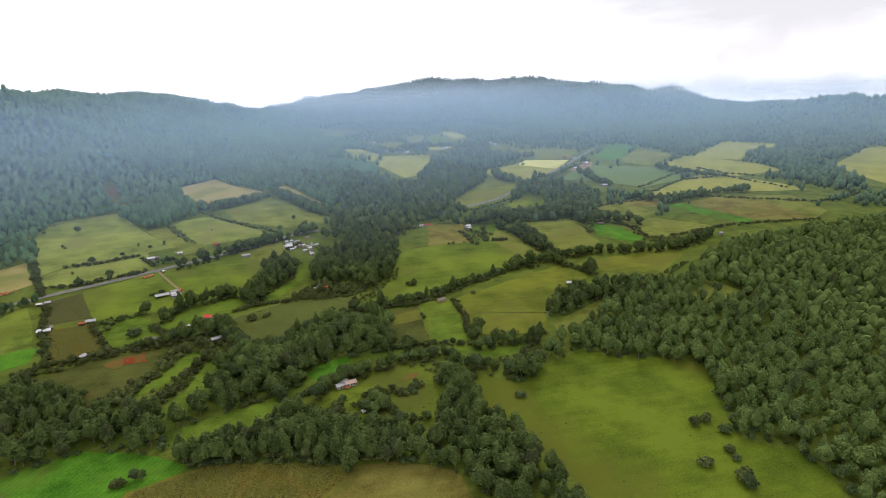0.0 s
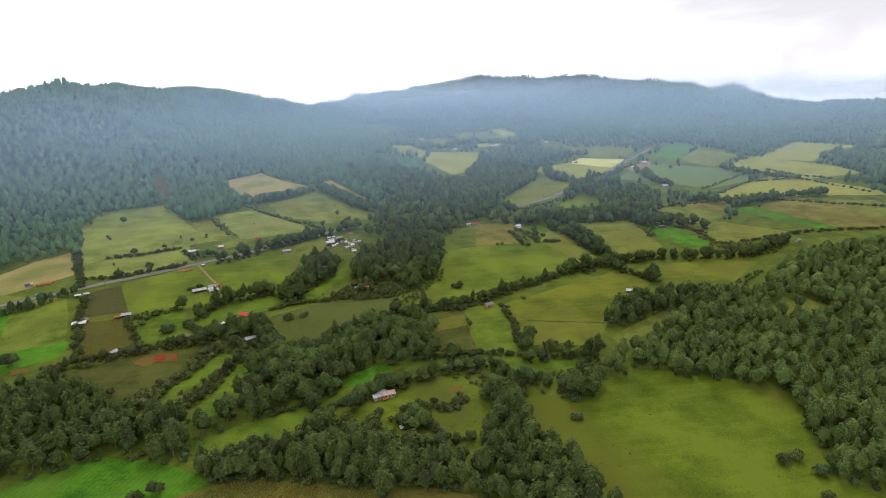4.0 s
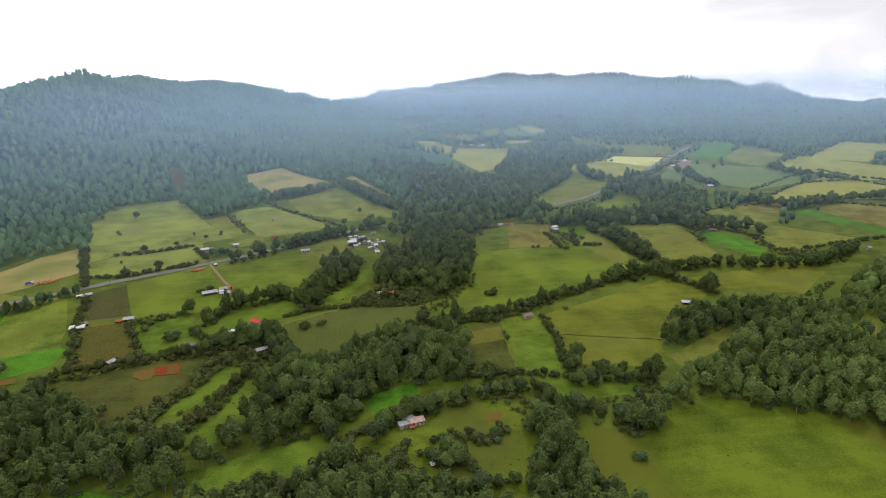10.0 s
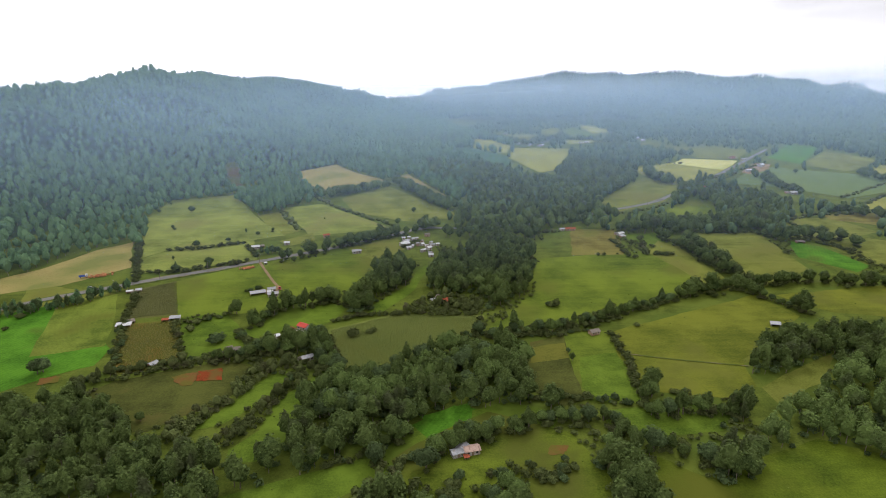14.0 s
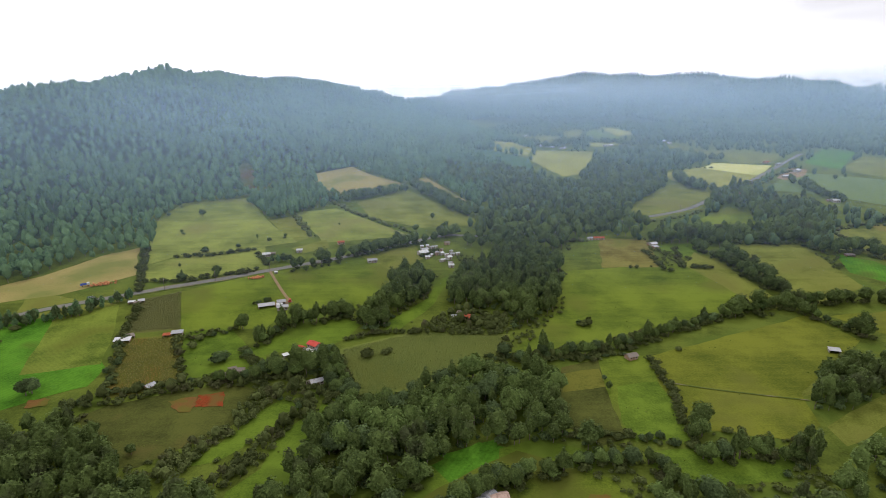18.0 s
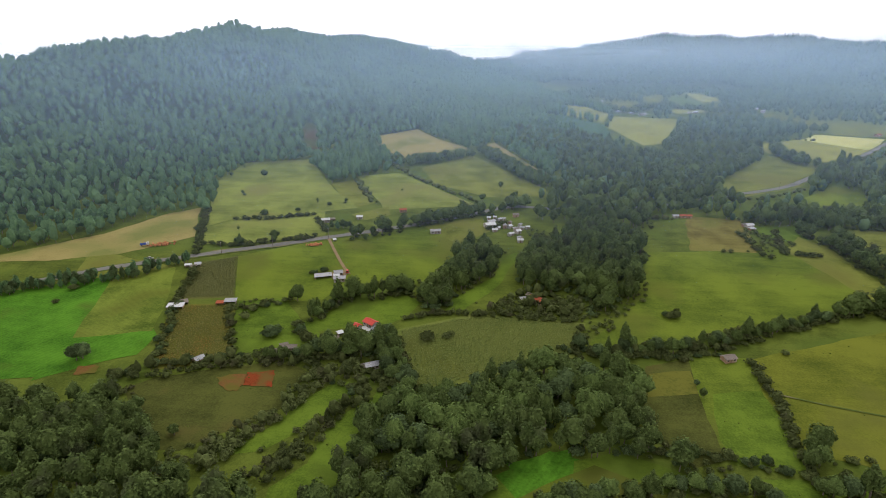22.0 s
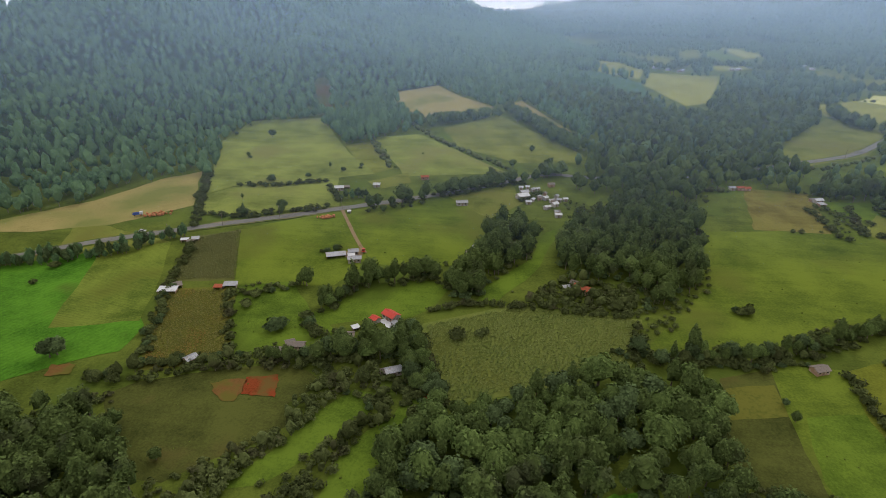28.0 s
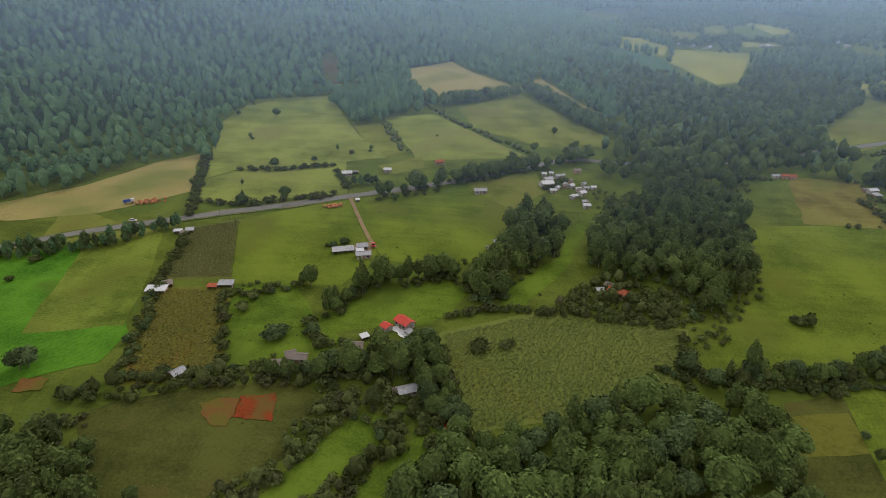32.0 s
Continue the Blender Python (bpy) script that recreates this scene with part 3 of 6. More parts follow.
MODELS = {
    "tree": [plant_model("tree", "round", "leaf_broad", "round-crowned dark green broadleaf tree", "tree", 11), plant_model("tree", "round", "leaf_bright", "spreading mid-green broadleaf tree", "tree", 12),
             plant_model("tree", "tall", "leaf_broad", "tall slender dark green tree", "tree", 13), plant_model("tree", "round", "leaf_dark", "dense very dark green tree", "tree", 14)],
    "bush": [plant_model("bush", "bush", "leaf_bush", "rounded grey-green bush on grass", "bush", 21), plant_model("bush", "bush", "leaf_dark", "low dark green leafy bush", "bush", 22), plant_model("bush", "bush", "leaf_bush", "ragged olive-green leafy shrub", "bush", 23)],
    "pine": [plant_model("pine_tree", "pine", "needle", "dark green roadside pine tree", "tree", 31), plant_model("pine_tree", "pine", "leaf_dark", "dense dark roadside conifer", "tree", 32)],
}
FIRST = {id(m): True for some in MODELS.values() for m in some}
COUNT = {"tree": 0, "bush": 0, "pine": 0, "wood": 0}
HEDGE_FAR = {"tree": [], "bush": [], "pine": []}


def plant(kind, x, y, size=1.0, which=None):
    some = MODELS[kind]
    model = some[int(rng.integers(len(some))) if which is None else which]
    k = size * (0.68 + 0.6 * rng.random())
    m = Matrix.LocRotScale((x, y, ground_z(x, y)), Euler((0, 0, rng.random() * 6.28)), (k * (0.8 + 0.5 * rng.random()), k * (0.8 + 0.4 * rng.random()), k * (0.75 + 0.5 * rng.random())))
    if FIRST.pop(id(model), False):
        model.matrix_basis = m
        return model
    ob = copy_thing(model, m)
    ob.matrix_basis = m
    return ob


def hedge(kind, step, line, size=1.0):
    for x, y in along(line, step * (0.62 if kind == "bush" else 0.9), 1.3):
        if kind == "bush" and (y > 520 or COUNT["bush"] >= 260) or y > (480 if kind == "tree" else 640) or x > (260 if kind == "tree" else 420):
            HEDGE_FAR[kind].append((x, y))
            if kind == "tree" and y > 640:
                HEDGE_FAR[kind] += [(x + rng.normal() * 3.5, y + rng.normal() * 3.5) for _ in range(2)]
        elif kind != "bush" or COUNT["bush"] < 260:
            COUNT[kind] += 1
            plant(kind, x, y, size * (0.82 if kind == "tree" else 0.8))
        for _ in range(2 if kind == "tree" and y < 640 else 0):
            HEDGE_FAR["bush"].append((x + rng.normal() * 2.5, y + rng.normal() * 2.5))


def wood(kind, step, poly):
    x, y = scatter(poly, step * (1.0 if kind == "scrub" else 1.02 if kind == "forest" and poly[0][0] < 0 else 1.2 if kind in ("forest", "conifer") else 1.32 if min(p[1] for p in poly) > 560 else 1.14))
    # leave out far trees that would cover a field in the camera's view
    far = (y > 660) & ~clear_view(x, y, 38)
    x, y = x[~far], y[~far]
    near = (y < 640) & (x < 360)
    if kind == "far":
        stand("far_wood", "hazy dark wood between the far fields", "wood", ["round", "pine", "round"], x, y, 0, "needle_far", 0.9, 1.5)
        return
    if kind == "scrub":
        stand("scrub_belt", "tangled belt of grey-green bushes and small trees", "scrub", ["bush", "bush", "round"], x, y, 1, "leaf_bush", 0.5, 1.25, small=0.5)
        return
    kinds = {"broadleaf": ["round", "round", "pine"], "forest": ["round", "round", "pine"], "conifer": ["cone", "pine"]}[kind]
    leaf = {"broadleaf": "leaf_broad", "forest": "leaf_bright", "conifer": "needle"}[kind]
    label = {"broadleaf": "dense wood of dark green broadleaf trees", "forest": "dense forest of mid-green pine and oak trees", "conifer": "young dark conifer plantation on the slope"}[kind]
    own = near & (y < 425) & (y > 335) & (x > -62) & (x < 75)
    if kind != "forest":
        own &= False
    for a, c in zip(x[own], y[own]):
        COUNT["wood"] += 1
        plant("tree", a, c, 1.05, (1, 0, 1, 3, 2, 1)[COUNT["wood"] % 6])
    for sel, fine in ((near & ~own, 2), (~near, 1)):
        if sel.any():
            stand("wood", label, "wood", kinds if fine == 2 or kind == "conifer" else ["round", "round", "round", "pine"], x[sel], y[sel], fine, leaf, 0.7 if fine == 2 else 0.8, 1.15 if fine == 2 else 1.25)
    if near.any():
        x, y = scatter(poly, step * 1.25)
        edge = (y < 560) & (x < 260)
        x, y = x[edge], y[edge]
        stand("undergrowth", "dark bushes growing under and beside the trees", "undergrowth", ["bush"], x, y, 1, "leaf_dark", 0.6, 1.3)


def bare(material, label, poly):
    return tagged(sheet("bare_earth" if "earth" in label else "yard", poly, material, 0.30, 0.7, 1.5, 0.30), label, "earth" if "earth" in label else "yard", kind="structure")


def weeds(poly, step, leaf, label):
    """Small weeds and tussocks strewn over a pasture."""
    x, y = scatter(poly, step, keep_out=False)
    q = np.array([noise.noise((a * 0.03, c * 0.03, 9.0)) for a, c in zip(x, y)])
    ok = rng.random(len(x)) < 0.08 + 0.8 * q
    stand("weeds", label, "weeds", ["bush"], x[ok], y[ok], 0, leaf, 0.08, 0.2)


# ---- fields, roads, woods and hedges ----
field("dirt_grass", "brown earth scar on the wooded slope", [(-260, 939), (-248, 953), (-216, 865), (-218, 832), (-232, 855)])
field("grass_olive", "olive field beside the far road", [(503, 1136), (580, 1112), (541, 1028), (477, 1038)])
field("meadow", "green meadow above the farmhouse", [(-12, 323), (-1, 341), (6, 345), (15, 332), (-3, 319)])
field("bright_green", "small bright meadow among trees", [(7, 350), (27, 358), (28, 344), (16, 340)])
field("meadow", "sunlit meadow between tree belts", [(38, 343), (47, 356), (70, 349), (63, 338), (44, 337)])
field("meadow", "meadow strip below the hedge", [(95, 350), (151, 352), (151, 338), (105, 332), (94, 339)])
field("pale_field", "pale strip of grass by the far village", [(121, 1312), (189, 1197), (174, 1138), (128, 1194)])
field("meadow", "bright field above the far village", [(357, 1461), (395, 1534), (401, 1334), (356, 1306)])
field("pale_field", "pale field on the slope above the far village", [(446, 1668), (472, 1607), (465, 1431), (406, 1382)])
field("grass_olive", "olive field at the foot of the far hills", [(311, 1486), (383, 1577), (331, 1398), (298, 1374)])
field("pale_field", "long pale strip behind the far houses", [(304, 1257), (397, 1281), (422, 1257), (310, 1210)])
field("grass_olive", "olive pasture between far woods", [(412, 1185), (470, 1222), (495, 1155), (549, 1142), (573, 1084), (523, 1033), (477, 1056), (479, 1123)])
field("pasture", "small green pasture ringed by woods", [(278, 707), (331, 757), (345, 734), (326, 690), (291, 679)])
field("grass_olive", "olive half of the open pasture", [(205, 577), (223, 587), (224, 558), (229, 498), (214, 489), (198, 502), (200, 539)])
field("grass_olive", "grassy gap between two woods", [(184, 366), (218, 385), (242, 396), (218, 371), (183, 353)])
field("grass_olive", "rough grassy slope beside the maize", [(155, 392), (203, 404), (196, 393), (156, 381)])
field("bright_green", "small bright meadow among trees", [(3, 344), (21, 356), (32, 353), (28, 342), (10, 335)])
field("meadow", "rough meadow beside the trees", [(32, 353), (46, 357), (63, 352), (66, 343), (40, 333), (30, 340)])
field("maize_dark", "dark olive maize field beside the road", [(-199, 517), (-177, 531), (-154, 473), (-187, 468)])
field("maize_dry", "olive maize field turning yellow", [(-179, 458), (-152, 462), (-141, 439), (-131, 415), (-139, 405), (-160, 399), (-170, 423), (-180, 450)])
field("pasture", "green pasture round the farm sheds", [(-176, 530), (-125, 569), (-98, 514), (-93, 501), (-103, 475), (-151, 467)])
field("pasture", "green pasture beside the dirt track", [(-122, 570), (-54, 603), (-26, 568), (-27, 533), (-40, 507), (-64, 498), (-85, 501), (-95, 515)])
field("grass_olive", "olive grass field near the village", [(-54, 604), (-13, 631), (-7, 598), (-26, 569)])
field("meadow", "bright meadow with round bushes", [(-148, 465), (-123, 471), (-108, 447), (-91, 434), (-96, 422), (-114, 422), (-125, 408), (-134, 428)])
field("meadow", "bright meadow behind the red-roofed house", [(-103, 447), (-89, 462), (-70, 482), (-43, 481), (-50, 462), (-60, 450), (-73, 448), (-99, 437)])
field("maize", "large green maize field", [(-49, 443), (-10, 463), (47, 459), (41, 439), (35, 423), (-4, 405), (-33, 394), (-42, 409), (-49, 426)])
field("dirt_grass", "brown-green worn field with bare red earth", [(-162, 381), (-153, 390), (-123, 401), (-98, 405), (-86, 397), (-97, 383), (-91, 376), (-99, 367), (-111, 358), (-120, 348), (-132, 348)])
field("meadow", "narrow curved meadow between tree belts", [(-100, 347), (-88, 365), (-81, 380), (-72, 394), (-64, 393), (-65, 382), (-77, 366), (-88, 351)])
field("meadow", "narrow curved meadow beside the dirt road", [(-77, 324), (-78, 333), (-68, 346), (-66, 361), (-61, 372), (-54, 381), (-50, 395), (-50, 413), (-44, 402), (-41, 380), (-52, 371), (-56, 361), (-55, 347), (-58, 333), (-65, 325)])
field("pasture", "large open pasture with a bushy hollow", [(46, 435), (87, 491), (107, 564), (207, 579), (224, 584), (234, 504), (203, 491), (137, 469), (98, 442)])
field("brown_grass", "brown-olive fallow field", [(158, 648), (199, 642), (183, 575), (140, 575)])
field("meadow", "small bright meadow by farm houses", [(203, 627), (241, 630), (226, 591), (207, 602)])
field("grass_olive", "narrow olive pasture strip", [(228, 606), (239, 589), (242, 497), (225, 492), (207, 576)])
field("grass_olive", "yellow-olive pasture between hedges", [(271, 625), (334, 630), (317, 531), (261, 498), (261, 548), (262, 591)])
field("bright_green", "small bright green crop field", [(348, 599), (366, 579), (371, 534), (352, 523), (331, 557)])
field("grass_olive", "yellow-olive pasture", [(375, 591), (427, 602), (480, 550), (409, 534), (380, 534)])
field("grass_olive", "olive pasture behind a hedge", [(390, 672), (439, 673), (449, 623), (384, 596), (359, 612)])
field("bright_green", "narrow bright green crop strip", [(480, 645), (514, 653), (540, 557), (518, 556)])
field("brown_grass", "brown fallow field beside a green strip", [(517, 659), (573, 670), (636, 665), (625, 614), (617, 545), (543, 559)])
field("grass_olive", "green-olive pasture", [(639, 664), (689, 649), (664, 571), (618, 545), (626, 613)])
field("pale_field", "pale yellow-green pasture", [(485, 707), (670, 815), (703, 794), (740, 709), (738, 672), (543, 704)])
field("blue_green", "bluish green crop field", [(428, 845), (530, 959), (674, 861), (607, 790), (523, 758), (481, 815)])
field("pale_field", "pale stubble field", [(666, 917), (771, 983), (837, 869), (828, 808), (713, 786)])
field("bright_green", "bright green crop field on the valley side", [(593, 1033), (713, 1170), (748, 1130), (609, 973)])
field("grass_olive", "olive pasture on the valley side", [(611, 972), (738, 1097), (757, 995), (639, 913)])
field("pale_field", "pale grass field below the woods", [(770, 969), (984, 1128), (1080, 1047), (946, 1004), (837, 914)])
field("pale_field", "pale grass hillside", [(951, 815), (1173, 940), (1226, 936), (1259, 878), (873, 597), (909, 730)])
field("brown_grass", "brown field", [(443, 688), (513, 688), (468, 648), (437, 667)])
field("grass_olive", "olive field edged by woods", [(218, 756), (323, 887), (364, 851), (297, 754), (231, 713)])
field("pale_field", "pale field with scattered trees", [(334, 951), (414, 996), (466, 926), (374, 862), (331, 900)])
field("stubble", "pale straw-coloured stubble field", [(412, 990), (448, 1031), (523, 1007), (466, 932)])
field("pale_field", "pale green field beyond the woods", [(165, 1069), (195, 1163), (293, 1146), (217, 950), (188, 934)])
field("plantation", "dark bluish green young plantation", [(62, 1155), (106, 1177), (162, 1076), (152, 960), (102, 1041)])
field("pale_field", "pale field near the far village", [(118, 1301), (164, 1274), (184, 1182), (167, 1107), (119, 1173)])
field("grass_olive", "pasture strip in the far valley", [(446, 1119), (543, 1162), (609, 1114), (554, 1053), (479, 1078)])
field("grass_olive", "pasture in the far valley", [(174, 1344), (261, 1382), (288, 1259), (227, 1208)])
field("pale_field", "small pale clearing on the far mountain", [(1107, 1656), (1203, 1630), (1172, 1572), (1081, 1552)])
field("dirt_grass", "olive-brown rough grass field below a hedge", [(72, 418), (96, 428), (91, 391), (88, 363), (75, 357), (64, 371), (65, 392)])
field("maize_dry", "small yellowing crop patch in the rough field", [(74, 413), (90, 417), (89, 403), (69, 398)])
field("pasture", "bright green grass strip", [(95, 430), (122, 430), (118, 388), (114, 357), (90, 360), (89, 369), (92, 391)])
field("meadow", "lush green lower end of the grass strip", [(97, 399), (119, 403), (114, 359), (92, 361), (91, 372)])
field("pasture_yellow", "open yellow-green pasture with a dry path", [(126, 430), (244, 480), (254, 446), (185, 395), (179, 369), (161, 358), (122, 368), (121, 402)])
field("pasture_yellow", "yellow-green pasture below the woods", [(263, 480), (374, 496), (375, 474), (327, 439), (283, 452)])
field("pasture_big", "large open pasture ringed by forest", [(101, 320), (129, 295), (149, 310), (182, 321), (233, 294), (248, 280), (223, 238), (214, 217), (238, 198), (233, 174), (197, 142), (106, 168), (122, 206), (114, 238), (102, 278)])
field("meadow", "small meadow between tree belts", [(95, 347), (146, 346), (141, 332), (113, 331)])
field("grass_olive", "grassy clearing in the forest", [(310, 383), (358, 393), (362, 373), (333, 358)])
field("meadow_rough", "rough meadow round a farmhouse", [(-7, 318), (6, 330), (37, 350), (71, 333), (82, 302), (66, 270), (28, 287), (-5, 296)])
field("meadow", "long curved meadow", [(-75, 302), (-45, 310), (-14, 323), (-8, 314), (-38, 295), (-68, 292)])
field("bright_green", "bright green crop field edged by trees", [(-155, 277), (-132, 290), (-111, 295), (-85, 285), (-60, 271), (-82, 254), (-103, 227), (-138, 237)])
field("maize_dry", "olive maize field", [(-82, 259), (-47, 268), (10, 253), (13, 241), (0, 230), (-20, 203), (-98, 225)])
field("brown_grass", "brown grass field", [(18, 247), (39, 245), (64, 231), (67, 210), (63, 180), (-11, 201)])
field("grass_olive", "grass field above the road edge", [(-285, 532), (-211, 507), (-189, 448), (-184, 425), (-230, 412)])
field("stubble_orange", "dry orange grass field at the forest edge", [(-353, 507), (-320, 539), (-294, 563), (-276, 608), (-255, 630), (-228, 565), (-262, 530), (-302, 514)])
field("hill_pasture", "hillside pasture with lone trees", [(-226, 587), (-272, 706), (-270, 770), (-213, 810), (-158, 699), (-121, 645), (-155, 630), (-214, 606)])
field("hill_pasture", "pasture strip above the road", [(-226, 580), (-212, 601), (-146, 630), (-131, 577), (-185, 558), (-217, 551)])
field("grass_olive", "olive pasture above the road", [(-162, 717), (-138, 732), (-109, 662), (-123, 645)])
field("hill_pasture", "green hillside pasture", [(-141, 746), (-101, 762), (-18, 662), (-94, 645)])
field("grass_olive", "olive hillside field in faint rows", [(-79, 787), (-27, 849), (45, 719), (43, 695), (-8, 689), (-60, 728)])
field("stubble_orange", "dry orange hillside clearing", [(-160, 925), (-110, 983), (-40, 895), (-35, 862), (-98, 831), (-123, 823)])
field("stubble_orange", "dry hillside strip with scattered bushes", [(-23, 906), (-2, 928), (59, 752), (35, 762)])
field("grass_olive", "grass strip by the road", [(-118, 628), (-94, 649), (-90, 629), (-107, 615)])
field("meadow", "green grassy gully between woods", [(-27, 468), (-24, 482), (-2, 514), (7, 548), (15, 556), (12, 538), (-1, 501), (-17, 471)])
field("bright_green", "bright green crop field beside the road", [(-304, 456), (-241, 493), (-217, 422), (-212, 388), (-229, 385)])
field("bright_green", "bright green crop strip beside a scrub hedge", [(-216, 420), (-183, 431), (-178, 425), (-178, 408), (-194, 399), (-209, 385)])
field("crop_yellow", "yellow-green crop field in rows", [(-240, 493), (-210, 507), (-195, 467), (-182, 432), (-217, 422)])

wood("broadleaf", 8, [(303, 772), (392, 854), (400, 756), (416, 706), (370, 639), (299, 632), (288, 678)])
wood("broadleaf", 8, [(175, 657), (225, 653), (279, 631), (356, 609), (390, 612), (383, 591), (315, 603), (216, 629), (171, 641)])
wood("scrub", 3.6, [(-24, 307), (-10, 314), (0, 309), (-5, 300), (5, 289), (-10, 285), (-23, 290)])
wood("scrub", 3.4, [(65, 297), (80, 311), (85, 302), (91, 286), (78, 278), (66, 273)])
wood("far", 11, [(420, 1221), (525, 1315), (710, 1268), (672, 1162), (735, 1196), (750, 1127), (776, 1016), (804, 1000), (989, 1138), (1099, 1054), (1047, 988), (986, 841), (1186, 951), (1248, 955), (1299, 908), (1411, 993), (1175, 1315), (837, 1635), (549, 1595)])
wood("far", 10, [(876, 946), (1017, 988), (933, 806), (871, 685), (797, 654), (759, 719), (817, 786)])
wood("far", 10, [(256, 992), (298, 1106), (388, 1128), (467, 1052), (407, 1020), (345, 973)])
wood("far", 10, [(-36, 1254), (73, 1365), (117, 1285), (61, 1170), (-4, 1176)])
wood("scrub", 3.6, [(-112, 337), (-113, 359), (-100, 385), (-85, 402), (-66, 412), (-60, 401), (-73, 387), (-85, 371), (-99, 348), (-102, 336)])
wood("scrub", 3.6, [(-94, 334), (-81, 347), (-74, 362), (-67, 376), (-62, 395), (-54, 396), (-55, 377), (-63, 360), (-68, 347), (-83, 331)])
wood("broadleaf", 6, [(-133, 311), (-117, 320), (-92, 326), (-75, 322), (-70, 316), (-85, 308), (-129, 304)])
wood("scrub", 3.8, [(-177, 388), (-161, 399), (-139, 406), (-117, 411), (-85, 416), (-67, 420), (-63, 411), (-82, 405), (-121, 400), (-130, 393), (-157, 389)])
wood("broadleaf", 6, [(-8, 348), (23, 362), (42, 361), (74, 358), (71, 351), (49, 351), (23, 354), (12, 342), (-1, 337)])
wood("scrub", 3.8, [(-4, 467), (3, 484), (16, 494), (29, 494), (51, 485), (49, 464), (23, 465)])
wood("broadleaf", 6, [(104, 344), (151, 348), (165, 342), (147, 332), (127, 332), (112, 335)])
wood("broadleaf", 6, [(127, 317), (151, 318), (146, 304), (132, 291), (121, 303)])
wood("broadleaf", 6.5, [(70, 320), (89, 317), (96, 303), (95, 282), (78, 283), (68, 297)])
wood("scrub", 4, [(-53, 305), (-35, 319), (-16, 328), (4, 330), (9, 319), (-15, 311), (-45, 296)])
wood("scrub", 3.6, [(42, 422), (64, 431), (96, 439), (121, 444), (119, 438), (94, 434), (63, 426)])
wood("broadleaf", 6, [(16, 538), (36, 570), (70, 615), (105, 595), (103, 556), (81, 489), (49, 465), (52, 487), (29, 494), (16, 496), (11, 515)])
wood("broadleaf", 6, [(-28, 514), (-26, 546), (-12, 562), (3, 550), (5, 534), (-3, 512), (-24, 481), (-28, 470), (-45, 475), (-40, 489)])
wood("broadleaf", 7, [(50, 704), (78, 757), (64, 839), (27, 895), (26, 1000), (148, 969), (146, 874), (206, 874), (243, 978), (305, 859), (281, 796), (208, 735), (218, 681), (153, 657), (116, 620), (104, 607), (30, 619), (42, 659)])
wood("broadleaf", 7, [(150, 635), (252, 653), (327, 656), (375, 662), (358, 634), (243, 629), (177, 633)])
wood("broadleaf", 7, [(341, 739), (400, 771), (439, 770), (398, 706), (320, 707)])
wood("forest", 6.5, [(-56, 370), (-38, 383), (0, 401), (30, 416), (66, 418), (68, 398), (44, 377), (25, 372), (-11, 354), (-35, 346), (-54, 344)])
wood("broadleaf", 6.5, [(-213, 365), (-180, 371), (-152, 371), (-136, 360), (-133, 349), (-136, 335), (-178, 330)])
wood("broadleaf", 6.5, [(-209, 353), (-172, 363), (-154, 362), (-129, 345), (-116, 329), (-90, 326), (-70, 294), (-74, 281), (-109, 291), (-131, 288), (-177, 283)])
wood("broadleaf", 6.5, [(-69, 276), (-35, 272), (-13, 281), (26, 267), (66, 260), (94, 257), (108, 226), (118, 193), (110, 174), (72, 177), (67, 209), (52, 228), (12, 246), (-58, 263)])
wood("broadleaf", 6.5, [(-73, 305), (-67, 329), (-77, 336), (-56, 350), (-46, 353), (-39, 321), (-32, 306), (-61, 300)])
wood("forest", 6.5, [(151, 319), (223, 369), (268, 402), (316, 401), (431, 481), (529, 493), (695, 518), (855, 504), (291, 147), (233, 132), (235, 171), (234, 188), (225, 197), (213, 215), (230, 251), (244, 275), (212, 301), (180, 316)])
wood("broadleaf", 6, [(181, 390), (214, 409), (245, 419), (279, 420), (316, 409), (310, 393), (223, 379), (184, 377)])
wood("broadleaf", 7, [(213, 665), (265, 663), (397, 688), (379, 639), (307, 622), (219, 638)])
wood("broadleaf", 6, [(66, 307), (88, 313), (98, 268), (111, 231), (88, 219), (66, 258)])
wood("broadleaf", 6, [(126, 310), (148, 312), (142, 302), (131, 294), (122, 304)])
wood("broadleaf", 6, [(-78, 424), (-61, 424), (-57, 418), (-65, 411), (-84, 411), (-99, 405), (-114, 403), (-100, 409), (-84, 414)])
wood("broadleaf", 7, [(41, 373), (69, 398), (65, 366), (36, 340), (6, 326), (-14, 321), (-33, 316), (-46, 335), (10, 375)])
wood("broadleaf", 4.6, [(-108, 450), (-95, 460), (-79, 483), (-61, 489), (-42, 487), (-28, 492), (-21, 477), (-34, 465), (-48, 475), (-75, 473), (-91, 453)])
wood("broadleaf", 5.4, [(-70, 281), (-39, 285), (-17, 294), (-2, 302), (9, 283), (41, 272), (36, 248), (-53, 264)])
wood("scrub", 4.2, [(-70, 281), (-39, 285), (-17, 294), (-2, 302), (9, 283), (41, 272), (36, 248), (-53, 264)])
wood("conifer", 7, [(-177, 730), (-135, 745), (-119, 795), (-153, 891), (-196, 818)])
wood("broadleaf", 8, [(213, 937), (270, 1045), (328, 924), (314, 864), (219, 760), (177, 787)])

